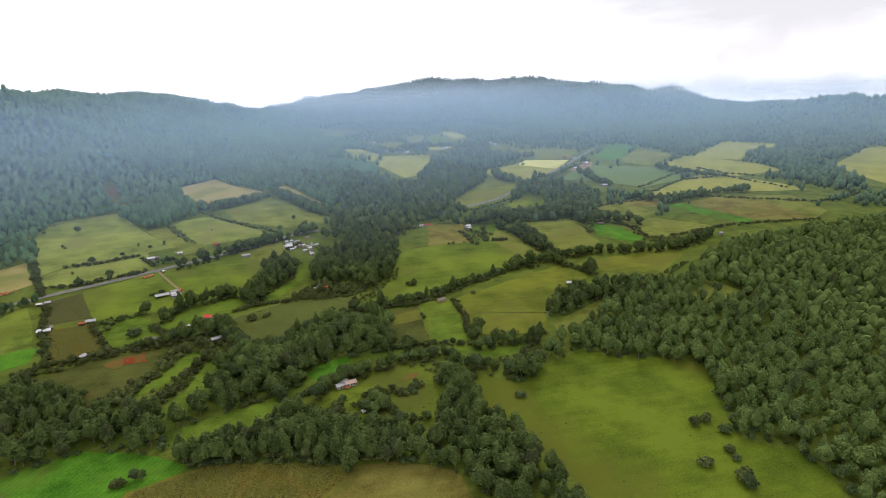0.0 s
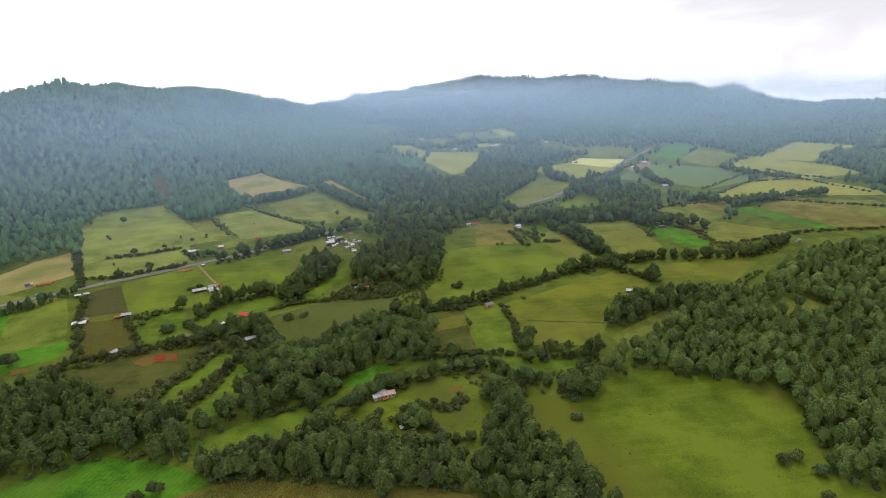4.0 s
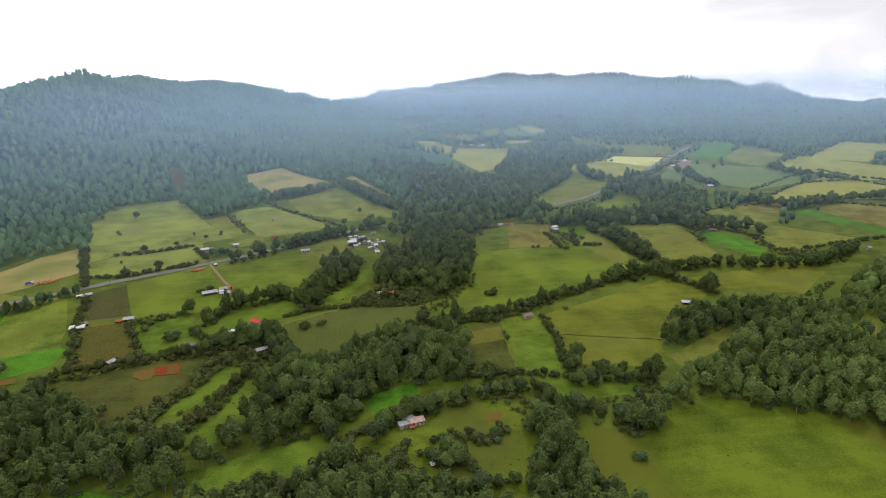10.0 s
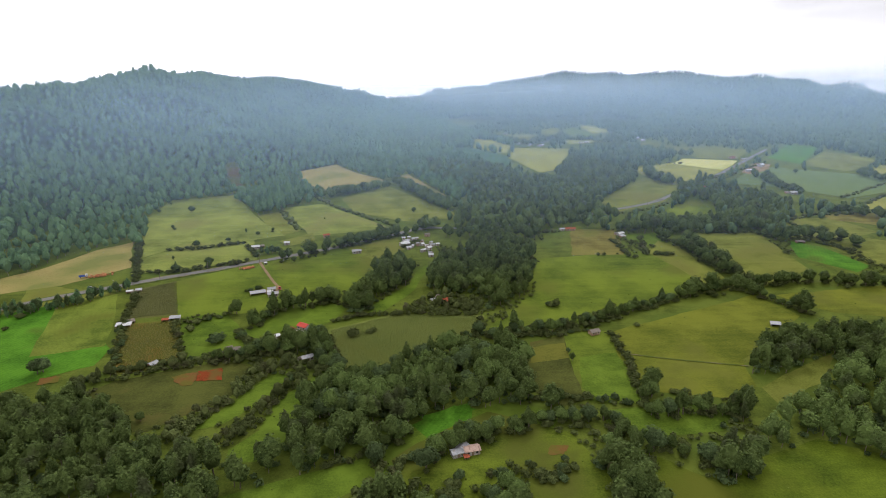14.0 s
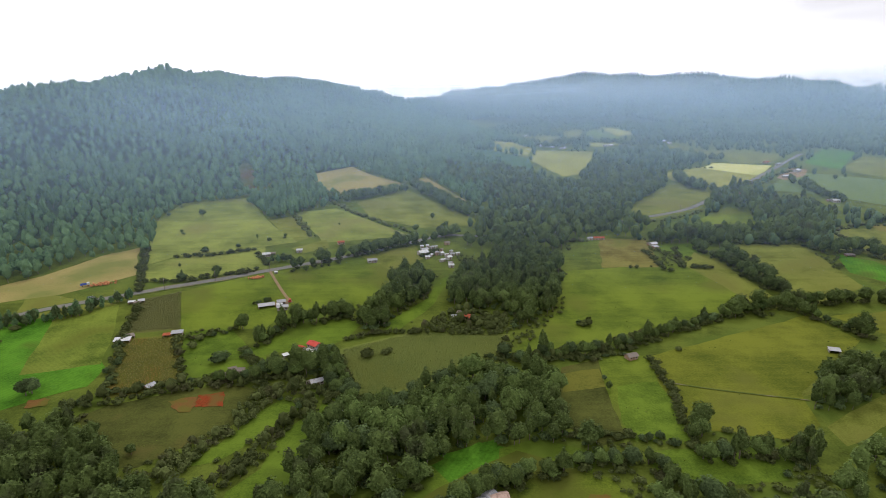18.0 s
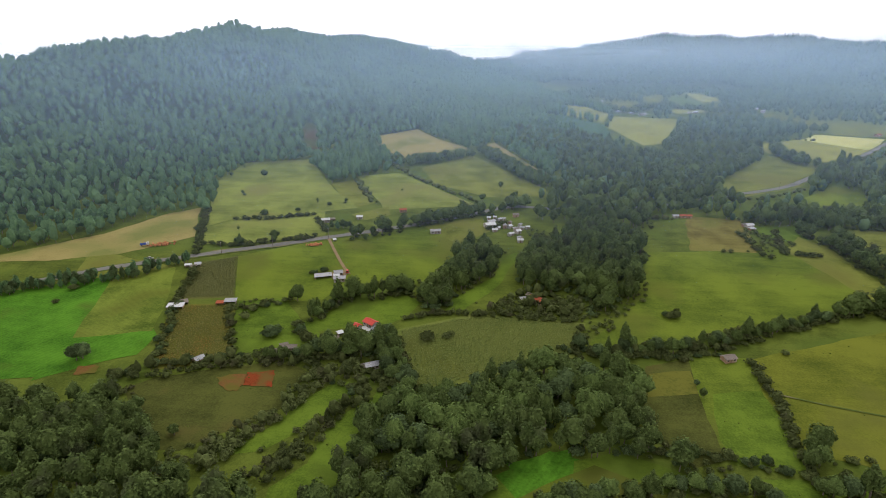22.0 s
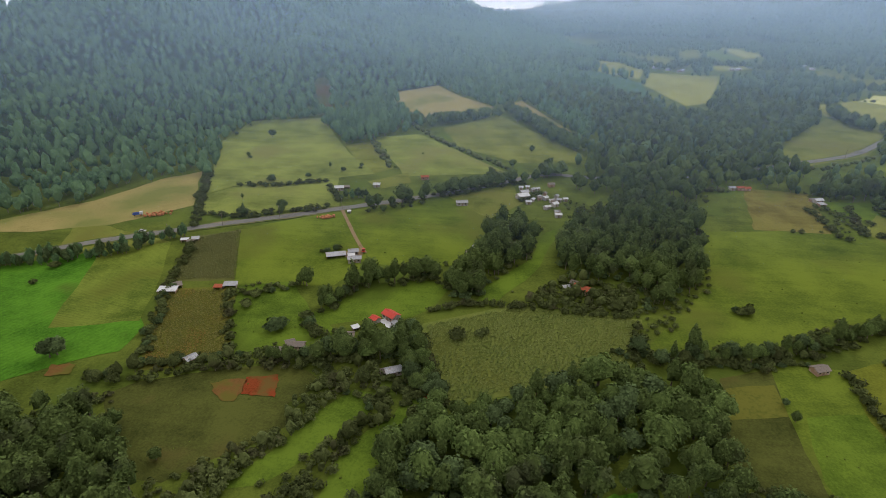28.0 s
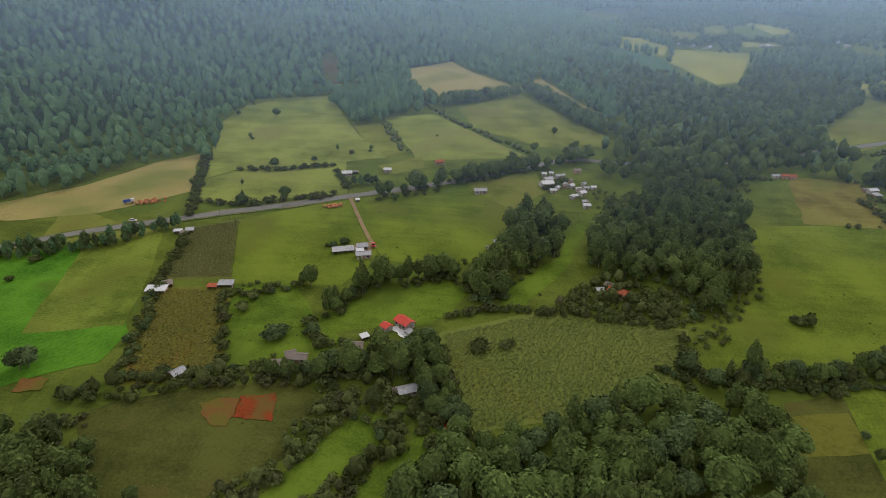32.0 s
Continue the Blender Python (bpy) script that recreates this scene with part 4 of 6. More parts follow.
hedge("tree", 4, [(87, 322), (102, 318), (119, 315), (129, 313)])
hedge("tree", 4, [(15, 329), (27, 333), (35, 327)])
hedge("bush", 2.6, [(-10, 312), (0, 319), (15, 325)])
hedge("bush", 3, [(16, 301), (19, 294), (21, 287)])
hedge("tree", 4, [(32, 296), (38, 292)])
hedge("bush", 2.5, [(45, 298), (47, 289), (49, 281)])
hedge("tree", 4, [(49, 273), (57, 275), (63, 277)])
hedge("bush", 2.4, [(51, 306), (56, 303), (62, 305)])
hedge("tree", 8, [(454, 706), (495, 660), (583, 685), (658, 691)])
hedge("bush", 6, [(393, 667), (431, 687), (489, 713)])
hedge("tree", 9, [(485, 893), (473, 818), (475, 773)])
hedge("bush", 6, [(464, 905), (398, 838), (352, 794)])
hedge("tree", 9, [(634, 888), (643, 814), (688, 783)])
hedge("tree", 8, [(355, 607), (393, 605), (400, 576)])
hedge("bush", 5, [(388, 564), (375, 589), (356, 612)])
hedge("bush", 6, [(704, 865), (713, 810), (747, 780)])
hedge("tree", 7, [(340, 918), (337, 865), (343, 840)])
hedge("bush", 5, [(186, 611), (186, 568), (191, 560)])
hedge("tree", 6, [(254, 609), (255, 580), (256, 545), (250, 513)])
hedge("bush", 4, [(216, 620), (201, 572), (227, 568)])
hedge("tree", 8, [(229, 1214), (303, 1278), (358, 1244), (410, 1185)])
hedge("tree", 8, [(376, 1121), (427, 1064), (475, 1054)])
hedge("tree", 7, [(314, 1103), (385, 1145), (382, 1086)])
hedge("bush", 7, [(343, 986), (396, 995), (425, 986)])
hedge("tree", 9, [(342, 907), (335, 865), (352, 834)])
hedge("tree", 9, [(190, 1261), (221, 1200), (259, 1229)])
hedge("bush", 4, [(-9, 600), (4, 611), (9, 619)])
hedge("tree", 3.5, [(-61, 431), (-57, 419), (-50, 403), (-45, 395)])
hedge("tree", 3.2, [(-56, 439), (-52, 426), (-46, 411), (-41, 399), (-36, 391)])
hedge("bush", 3, [(-62, 405), (-51, 397), (-44, 385), (-39, 377)])
hedge("bush", 2.6, [(-177, 389), (-162, 400), (-140, 407), (-122, 411)])
hedge("tree", 5, [(-113, 408), (-92, 412), (-75, 419), (-66, 416)])
hedge("pine", 3, [(-132, 588), (-122, 591), (-113, 597)])
hedge("bush", 3, [(-118, 509), (-113, 513), (-108, 515)])
hedge("bush", 3, [(-135, 459), (-131, 464), (-120, 469)])
hedge("bush", 2.5, [(31, 432), (63, 429), (89, 429), (109, 434)])


hedge("tree", 5, [(57, 345), (77, 342), (94, 343)])

hedge("bush", 3, [(-71, 394), (-60, 388), (-59, 395)])
hedge("bush", 3, [(59, 362), (76, 362), (99, 358), (119, 351)])
hedge("bush", 2.5, [(49, 314), (56, 306), (67, 311), (64, 317)])
hedge("tree", 4, [(31, 296), (38, 301), (43, 289)])
hedge("tree", 5, [(-13, 315), (-16, 325), (-1, 338)])
hedge("bush", 3, [(13, 293), (17, 302), (21, 311)])
hedge("bush", 3.5, [(-145, 612), (-130, 584)])
hedge("bush", 6, [(-216, 551), (-182, 551), (-133, 570)])
hedge("tree", 7, [(-68, 604), (-12, 637), (24, 662)])
hedge("bush", 4, [(-213, 605), (-182, 609), (-148, 624)])
hedge("bush", 7, [(296, 742), (242, 706), (217, 701)])
hedge("bush", 6, [(343, 813), (403, 862), (478, 928), (528, 960)])
hedge("bush", 3, [(-162, 397), (-169, 422), (-184, 462), (-198, 512)])
hedge("bush", 4, [(-151, 461), (-129, 413)])
hedge("bush", 4, [(-146, 458), (-137, 460), (-128, 470)])
hedge("tree", 5, [(-103, 444), (-90, 466), (-84, 485), (-72, 480), (-52, 488), (-39, 478)])
hedge("bush", 4, [(-106, 438), (-97, 428), (-85, 432)])
hedge("bush", 3.5, [(-50, 454), (-32, 463), (-10, 463), (11, 464), (46, 461)])
hedge("bush", 4, [(44, 452), (41, 431), (41, 422)])
hedge("pine", 2.6, [(-300, 462), (-277, 477), (-240, 489), (-222, 504), (-203, 521)])
hedge("pine", 2.8, [(-300, 457), (-275, 472), (-240, 485), (-221, 498)])
hedge("bush", 8, [(-200, 547), (-170, 560), (-132, 574)])
hedge("tree", 8, [(-110, 572), (-78, 590), (-45, 617), (-15, 639)])
hedge("bush", 3, [(-207, 531), (-228, 581), (-246, 632)])
hedge("bush", 5, [(-141, 733), (-108, 659)])
hedge("bush", 6, [(-121, 807), (-81, 746), (-13, 666)])
hedge("tree", 5, [(-117, 801), (-94, 801), (-34, 844)])
hedge("tree", 6, [(-21, 876), (10, 806), (44, 727)])
hedge("tree", 3.6, [(48, 427), (90, 434), (123, 447), (196, 483), (240, 495), (248, 476), (267, 447)], 0.8)
hedge("tree", 5, [(240, 495), (300, 504), (339, 493), (383, 490), (450, 522)])
hedge("bush", 3.2, [(124, 428), (121, 390), (115, 357)], 0.5)
hedge("tree", 5, [(111, 346), (150, 343), (169, 356)])
hedge("tree", 5, [(94, 347), (101, 318)])
hedge("bush", 6, [(405, 529), (477, 545), (527, 547), (618, 538)])
hedge("bush", 6, [(437, 682), (538, 698), (694, 608), (788, 629)])
hedge("bush", 8, [(488, 706), (601, 782), (703, 794)])
hedge("bush", 9, [(693, 802), (727, 687)])
hedge("bush", 9, [(513, 757), (667, 852), (706, 778)])
hedge("tree", 6, [(234, 622), (243, 566), (246, 520)])
hedge("bush", 5, [(143, 642), (115, 636)])
hedge("bush", 5, [(341, 600), (332, 627), (266, 630)])
hedge("bush", 7, [(378, 531), (380, 591), (388, 671)])
hedge("tree", 5, [(4, 314), (11, 324), (28, 333), (58, 339)])
hedge("bush", 5, [(31, 308), (39, 313), (47, 304), (58, 307)])
hedge("bush", 5, [(-8, 295), (5, 304), (25, 287)])
ROAD = [(-288, 479), (-262, 498), (-252, 505), (-223, 521), (-184, 542), (-155, 556), (-128, 571), (-93, 590), (-55, 612), (-14, 641), (14, 661), (53, 658), (122, 670), (167, 683), (207, 710), (254, 733), (290, 756), (337, 802), (400, 860), (535, 1004), (640, 1117)]
TRACK = [(-125, 572), (-104, 528), (-94, 510)]
FOOT = [(-380, 498), (-330, 512), (-285, 530), (-250, 590), (-236, 640), (-250, 715), (-245, 785), (-208, 795), (-160, 708), (-135, 728), (-100, 785), (-130, 890), (-108, 955), (-40, 870), (-10, 900), (50, 740), (100, 993), (201, 1203)]
LANE = [(-62, 442), (-55, 419), (-45, 399), (-38, 387), (-32, 378)]

bare("red_earth", "bare red earth pit at the field's end", [(-115, 398), (-103, 401), (-101, 394), (-100, 388), (-113, 388)])
bare("red_earth_pale", "worn pale red earth", [(-128, 393), (-121, 396), (-114, 397), (-113, 390), (-114, 384), (-119, 384), (-124, 388)])
bare("red_earth", "bare red earth at the lane's end", [(-40, 391), (-34, 385), (-32, 380), (-36, 377), (-39, 384)])
bare("red_earth_pale", "bare brown earth beside the hedge", [(-197, 396), (-187, 397), (-186, 391), (-195, 389)])
bare("concrete", "pale concrete farmyard", [(-72, 444), (-70, 446), (-63, 440), (-65, 438)])
bare("red_earth_pale", "bare reddish earth", [(62, 326), (70, 325), (66, 319), (59, 320)])
bare("dry_dirt", "bare earth round the roadside buildings", [(480, 916), (540, 986), (561, 975), (529, 929), (481, 899)])
bare("dry_dirt", "bare earth by the roadside", [(366, 818), (390, 844), (391, 823), (370, 804)])
bare("dry_dirt", "worn earth at the farm sheds", [(-107, 510), (-98, 516), (-95, 507), (-96, 500), (-104, 504)])
plant("tree", -237, 735, 0.75, 3)
plant("tree", -234, 674, 0.35, 0)
plant("tree", -169, 635, 0.30, 1)
plant("tree", -157, 653, 0.35, 2)
plant("tree", -145, 649, 0.40, 3)
plant("tree", -133, 660, 0.35, 0)
plant("tree", -193, 623, 0.45, 1)
plant("tree", -198, 581, 0.50, 2)
plant("tree", -203, 550, 0.30, 3)
plant("tree", -163, 564, 0.75, 0)
plant("tree", -186, 555, 0.50, 1)
plant("tree", -122, 701, 0.35, 2)
plant("tree", -123, 685, 0.30, 3)
plant("tree", -26, 683, 0.50, 0)
plant("tree", -89, 700, 0.35, 1)
plant("tree", -160, 739, 0.30, 2)
plant("tree", -269, 729, 0.35, 3)
plant("tree", -267, 757, 0.35, 0)
plant("bush", -231, 671, 1.1)
plant("tree", -186, 555, 0.7, 2)
plant("bush", -192, 619, 1.2)
plant("bush", -168, 632, 0.9)
plant("bush", -145, 649, 1.3)
plant("bush", -133, 656, 1.0)
plant("tree", -117, 472, 1.05, 1)
plant("tree", -115, 471, 0.8, 0)
plant("bush", -116, 431, 1.7)
plant("bush", -102, 436, 1.6)
plant("bush", -106, 443, 1.1)
plant("bush", -136, 457, 1.7)
plant("bush", -137, 448, 1.2)
plant("tree", -162, 560, 0.85, 0)
plant("tree", -185, 552, 0.7, 3)
plant("tree", -201, 400, 0.95, 3)
plant("tree", -199, 402, 0.8, 3)
plant("bush", -255, 473, 0.9)
plant("bush", -253, 455, 1.1)
plant("bush", -23, 440, 1.2)
plant("bush", -25, 438, 1.0)
plant("bush", 94, 472, 1.0)
plant("bush", 96, 470, 1.4)
plant("bush", 100, 471, 1.2)
plant("tree", 91, 407, 0.5, 3)
plant("tree", 91, 398, 0.4, 0)
plant("tree", 64, 433, 1.05, 2)
plant("tree", 42, 433, 0.8, 3)
plant("tree", -96, 571, 0.7, 0)
plant("tree", -12, 676, 0.8, 1)
plant("tree", 4, 718, 0.8, 0)
plant("bush", 121, 283, 1.9)
plant("bush", 201, 232, 1.3)
plant("bush", 209, 233, 1.5)
plant("bush", 212, 222, 1.4)
plant("bush", 185, 203, 1.5)
plant("bush", 194, 185, 2.1)
plant("bush", 195, 189, 1.8)
plant("bush", 203, 208, 1.3)
plant("bush", 202, 202, 1.5)
plant("tree", 339, 380, 1.1, 3)
plant("tree", 121, 360, 1.0, 1)
plant("tree", 117, 358, 0.7, 0)
plant("tree", 37, 303, 0.8, 3)
plant("tree", 54, 337, 0.7, 2)
plant("tree", -13, 320, 0.8, 0)
plant("tree", -127, 354, 0.8, 0)
plant("tree", -79, 267, 1.0, 0)
plant("tree", -82, 267, 0.8, 3)
plant("bush", -89, 265, 1.1)
plant("tree", 15, 246, 0.8, 1)
plant("tree", 551, 900, 0.9, 3)
plant("tree", 124, 367, 1.1, 0)
plant("tree", 120, 365, 0.9, 0)
plant("bush", -103, 415, 1.3)
plant("tree", -201, 403, 0.7, 3)
plant("bush", -35, 435, 1.4)


for poly, material in WEEDY:
    weeds(poly, 5.0 if material in ("meadow_rough", "meadow") else 7.0, "weed_leaf", "small dark weeds and tussocks in the grass")

verge, _ = ribbon("verge", ROAD, 9.0, "verge", 0.40)
tagged(verge, "dry grass and gravel verge of the valley road", "verge", kind="structure")
road, ROAD_FINE = ribbon("road", ROAD, 5.8, "asphalt", 0.46)
tagged(road, "grey two-lane asphalt valley road", "road", kind="structure")
track, _ = ribbon("dirt_track", TRACK, 2.2, "dry_dirt", 0.42)
tagged(track, "pale dirt farm track from the road to the sheds", "track", kind="structure")
path, _ = ribbon("dry_path", [(123, 404), (144, 397), (163, 392), (187, 386)], 0.9, "verge", 0.42)
tagged(path, "narrow dry path worn across the pasture", "path", kind="structure")
lane, _ = ribbon("dirt_lane", LANE, 2.2, "red_earth", 0.42)
tagged(lane, "red earth lane between tree lines", "lane", kind="structure")

for kind, spots in HEDGE_FAR.items():
    if spots:
        hx, hy = np.array(spots).T
        for sel, fine in ((hy < 640, 1 if kind == "bush" else 2), (hy >= 640, 0 if kind == "bush" else 1)):
            if sel.any():
                stand("hedgerow", "line of trees and bushes dividing the fields", "hedge", {"tree": ["round"], "bush": ["bush"], "pine": ["pine"]}[kind], hx[sel], hy[sel], fine, {"tree": "leaf_broad", "bush": "leaf_bush", "pine": "needle"}[kind], 0.6, 1.2)

# mountain forest: everything uphill of the foot of the slope
hill = FOOT + [(120, 1500), (60, 2300), (-100, 2500), (-420, 1950), (-560, 1420), (-620, 1150), (-700, 900), (-640, 640)]
mx, my = scatter(hill, 9.0)
close = my < 1050
stand("mountain_forest", "dense dark green pine and oak forest on the lower mountainside", "forest", ["round", "pine", "round"], mx[close], my[close], 1, "needle", 0.7, 1.1)
stand("mountain_forest", "dark bluish green pine forest on the upper mountainside", "forest", ["pine", "round", "round"], mx[~close], my[~close], 0, "needle", 0.7, 1.15)

# tall pines along the crest of the near mountain
crest = along([p[:2] for p in RIDGES[0]], 4.5, 9.0)
px, py = np.array(crest).T
stand("crest_pines", "tall slender pines standing along the mountain crest", "forest", ["pine", "round"], px, py, 1, "needle", 0.5, 1.0)

# forest of the far valley sides and ranges
FAR = [(100, 1250), (420, 900), (700, 1180), (1100, 950), (1700, 700), (2300, 1200), (2500, 3300), (1900, 4300), (-300, 4450), (-200, 2500), (60, 1700)]
fx, fy = scatter(FAR, 15.0)
keep = (fy < 2200) & ((rise(fx, fy) > 9) | (fx > 700) & (fy > 1350 - 0.1 * fx))
stand("far_forest", "hazy dark forest on the far valley side", "forest", ["pine", "round", "round"], fx[keep], fy[keep], 0, "needle_far", 1.1, 1.9)
fx, fy = scatter(FAR, 30.0)
keep = fy >= 2200
stand("far_forest", "hazy blue-green forest on the distant mountain range", "forest", ["round", "round", "pine"], fx[keep], fy[keep], 0, "needle_far", 1.0, 1.6)

px, py = np.array(along([p[:2] for p in RIDGES[2]], 9.0, 9.0)).T
stand("crest_pines", "tall pines along the crest of the wooded side range", "forest", ["pine", "round"], px, py, 0, "needle_far", 0.7, 1.3)

# ---- maize ----
def maize(poly, turn, leaf):
    """Standing maize in rows: one leafy tuft a plant."""
    px, py = np.array(poly).T
    cx, cy, reach = px.mean(), py.mean(), 0.75 * max(np.ptp(px), np.ptp(py))
    u, v = np.meshgrid(np.arange(-reach, reach, 1.0), np.arange(-reach, reach, 1.35))
    u, v = u.ravel() + rng.normal(size=u.size) * 0.3, v.ravel() + rng.normal(size=u.size) * 0.33
    c, s = math.cos(radians(turn)), math.sin(radians(turn))
    x, y = cx + u * c - v * s, cy + u * s + v * c
    ok = inside(poly, x, y)
    x, y = x[ok], y[ok]
    n = len(x)
    z = height(x, y) + 0.3
    vs = []
    for k in range(4):
        a = rng.random(n) * 6.28
        h = 0.3 + 0.4 * rng.random(n)
        w = 0.26 + 0.12 * rng.random(n)
        reach = 0.45 + 0.5 * rng.random(n)
        p = np.stack([np.stack([x - np.sin(a) * w, y + np.cos(a) * w, z], -1), np.stack([x + np.sin(a) * w, y - np.cos(a) * w, z], -1), np.stack([x + np.cos(a) * reach, y + np.sin(a) * reach, z + h], -1)], 1)
        vs.append(p.reshape(-1, 3))
    vs = np.concatenate(vs)
    return tagged(new("maize_crop", mesh_of("maize_crop", vs, np.arange(len(vs)).reshape(-1, 3), [leaf])), "rows of leafy green maize plants standing in the field", "maize", kind="stuff")


maize([(-199, 517), (-177, 531), (-154, 473), (-187, 468)], 70, "maize_leaf_dark")
maize([(-179, 458), (-152, 462), (-141, 439), (-131, 415), (-139, 405), (-160, 399), (-170, 423), (-180, 450)], 60, "maize_leaf_dry")
maize([(-49, 443), (-10, 463), (47, 459), (41, 439), (35, 423), (-4, 405), (-33, 394), (-42, 409), (-49, 426)], 70, "maize_leaf")
maize([(-82, 259), (-47, 268), (10, 253), (13, 241), (0, 230), (-20, 203), (-98, 225)], 60, "maize_leaf_dry")


# ---- buildings ----
BUILT = []


def box(bm, x0, y0, z0, x1, y1, z1):
    v = [bm.verts.new(p) for p in ((x0, y0, z0), (x1, y0, z0), (x1, y1, z0), (x0, y1, z0), (x0, y0, z1), (x1, y0, z1), (x1, y1, z1), (x0, y1, z1))]
    for f in ((0, 3, 2, 1), (4, 5, 6, 7), (0, 1, 5, 4), (1, 2, 6, 5), (2, 3, 7, 6), (3, 0, 4, 7)):
        bm.faces.new([v[k] for k in f])


def prism(bm, outline, x0, x1):
    """An outline in y and z, drawn out along x."""
    a = [bm.verts.new((x0, y, z)) for y, z in outline]
    b = [bm.verts.new((x1, y, z)) for y, z in outline]
    n = len(outline)
    bm.faces.new(a[::-1])
    bm.faces.new(b)
    for k in range(n):
        bm.faces.new((a[k], a[(k + 1) % n], b[(k + 1) % n], b[k]))


def openings(root, length, width, tall):
    """A door and windows on the long walls, one window in each end."""
    for side in (-1, 1):
        y = side * width / 2
        spots = [0.0] if length < 5 else [-length * 0.3, 0.0, length * 0.3]
        for k, x in enumerate(spots):
            if k == len(spots) // 2 and side < 0:
                bm = bmesh.new()
                box(bm, x - 0.5, y - 0.05, 0.0, x + 0.5, y + 0.02, min(2.05, tall - 0.2))
                part("door", bm, "wood", root, "plain wooden plank door")
            else:
                bm = bmesh.new()
                for x0, x1, z0, z1 in ((-0.55, -0.45, 0.95, 1.95), (0.45, 0.55, 0.95, 1.95), (-0.45, 0.45, 0.95, 1.05), (-0.45, 0.45, 1.85, 1.95)):
                    box(bm, x + x0, y - 0.06, z0, x + x1, y + 0.06, min(z1, tall - 0.1))
                frame_ob = part("window", bm, "wood", root, "small wooden-framed window")
                bm = bmesh.new()
                box(bm, x - 0.45, y - 0.03, 1.05, x + 0.45, y + 0.03, min(1.85, tall - 0.2))
                part("pane", bm, "dark_glass", frame_ob)


def house(label, x, y, length, width, tall, turn, roof, wall, category="house"):
    """A small gabled house: walls, two roof slopes, ridge, door and windows."""
    root = tagged(new("house"), label, category)
    BUILT.append((x, y))
    low = ground_z(x, y) - 0.1
    root.matrix_basis = pose(x, y, low, 0, 0, turn)
    length, width, tall = length * 0.86, width * 0.86, tall * 0.84
    rise_by, over = 0.22 * width, 0.45
    bm = bmesh.new()
    w, t = width / 2, 0.18
    prism(bm, [(-w, -1.2), (w, -1.2), (w, tall), (0, tall + rise_by), (-w, tall)], -length / 2, length / 2)
    part("wall", bm, wall, root)
    for side in (-1, 1):
        bm = bmesh.new()
        drop = over * rise_by / w
        edge = [(side * (w + over), tall - drop + 0.02), (0, tall + rise_by + 0.02), (0, tall + rise_by + 0.14), (side * (w + over), tall - drop + 0.14)]
        prism(bm, edge, -length / 2 - over, length / 2 + over)
        slope = part("roof", bm, roof, root)
        n = max(4, int(length / 0.9))
        for k in range(1, n):
            bm = bmesh.new()
            rx = -length / 2 + k * length / n
            prism(bm, [(side * (w + over), tall - drop + 0.145), (0, tall + rise_by + 0.145), (0, tall + rise_by + 0.19), (side * (w + over), tall - drop + 0.19)], rx - 0.05, rx + 0.05)
            part("roof_rib", bm, roof, slope)
    bm = bmesh.new()
    box(bm, -length / 2 - over, -0.16, tall + rise_by + 0.1, length / 2 + over, 0.16, tall + rise_by + 0.21)
    part("ridge", bm, roof, root)
    openings(root, length, width, tall)
    return root


def shed(label, x, y, length, width, tall, turn, roof, wall):
    """A shed with one sloping sheet roof on walls and posts, open in front."""
    root = tagged(new("shed"), label, "shed")
    BUILT.append((x, y))
    root.matrix_basis = pose(x, y, ground_z(x, y) - 0.1, 0, 0, turn)
    length, width, tall = length * 0.9, width * 0.9, tall * 0.86
    w, drop = width / 2, 0.14 * width
    bm = bmesh.new()
    prism(bm, [(w - 0.2, -1.2), (w, -1.2), (w, tall), (w - 0.2, tall)], -length / 2, length / 2)
    part("back_wall", bm, wall, root)
    for side in (-1, 1):
        bm = bmesh.new()
        x0 = side * length / 2
        prism(bm, [(-w, -1.2), (w - 0.2, -1.2), (w - 0.2, tall), (-w, tall - drop)], min(x0, x0 - side * 0.2), max(x0, x0 - side * 0.2))
        part("side_wall", bm, wall, root)
    bm = bmesh.new()
    prism(bm, [(-w - 0.4, tall - drop * 1.2), (w + 0.3, tall + 0.06), (w + 0.3, tall + 0.16), (-w - 0.4, tall - drop * 1.2 + 0.1)], -length / 2 - 0.35, length / 2 + 0.35)
    sheet_ob = part("roof", bm, roof, root)
    n = max(3, int(length / 0.9))
    for k in range(1, n):
        bm = bmesh.new()
        rx = -length / 2 + k * length / n
        prism(bm, [(-w - 0.4, tall - drop * 1.2 + 0.105), (w + 0.3, tall + 0.165), (w + 0.3, tall + 0.2), (-w - 0.4, tall - drop * 1.2 + 0.14)], rx - 0.04, rx + 0.04)
        part("roof_rib", bm, roof, sheet_ob)
    for k in range(max(2, int(length / 2.5)) + 1):
        bm = bmesh.new()
        bmesh.ops.create_cone(bm, cap_ends=True, segments=6, radius1=0.09, radius2=0.08, depth=tall - drop + 1.0)
        bmesh.ops.translate(bm, verts=bm.verts, vec=(-length / 2 + 0.1 + k * (length - 0.2) / max(2, int(length / 2.5)), -w + 0.1, (tall - drop - 1.0) / 2))
        part("post", bm, "wood", root)
    return root


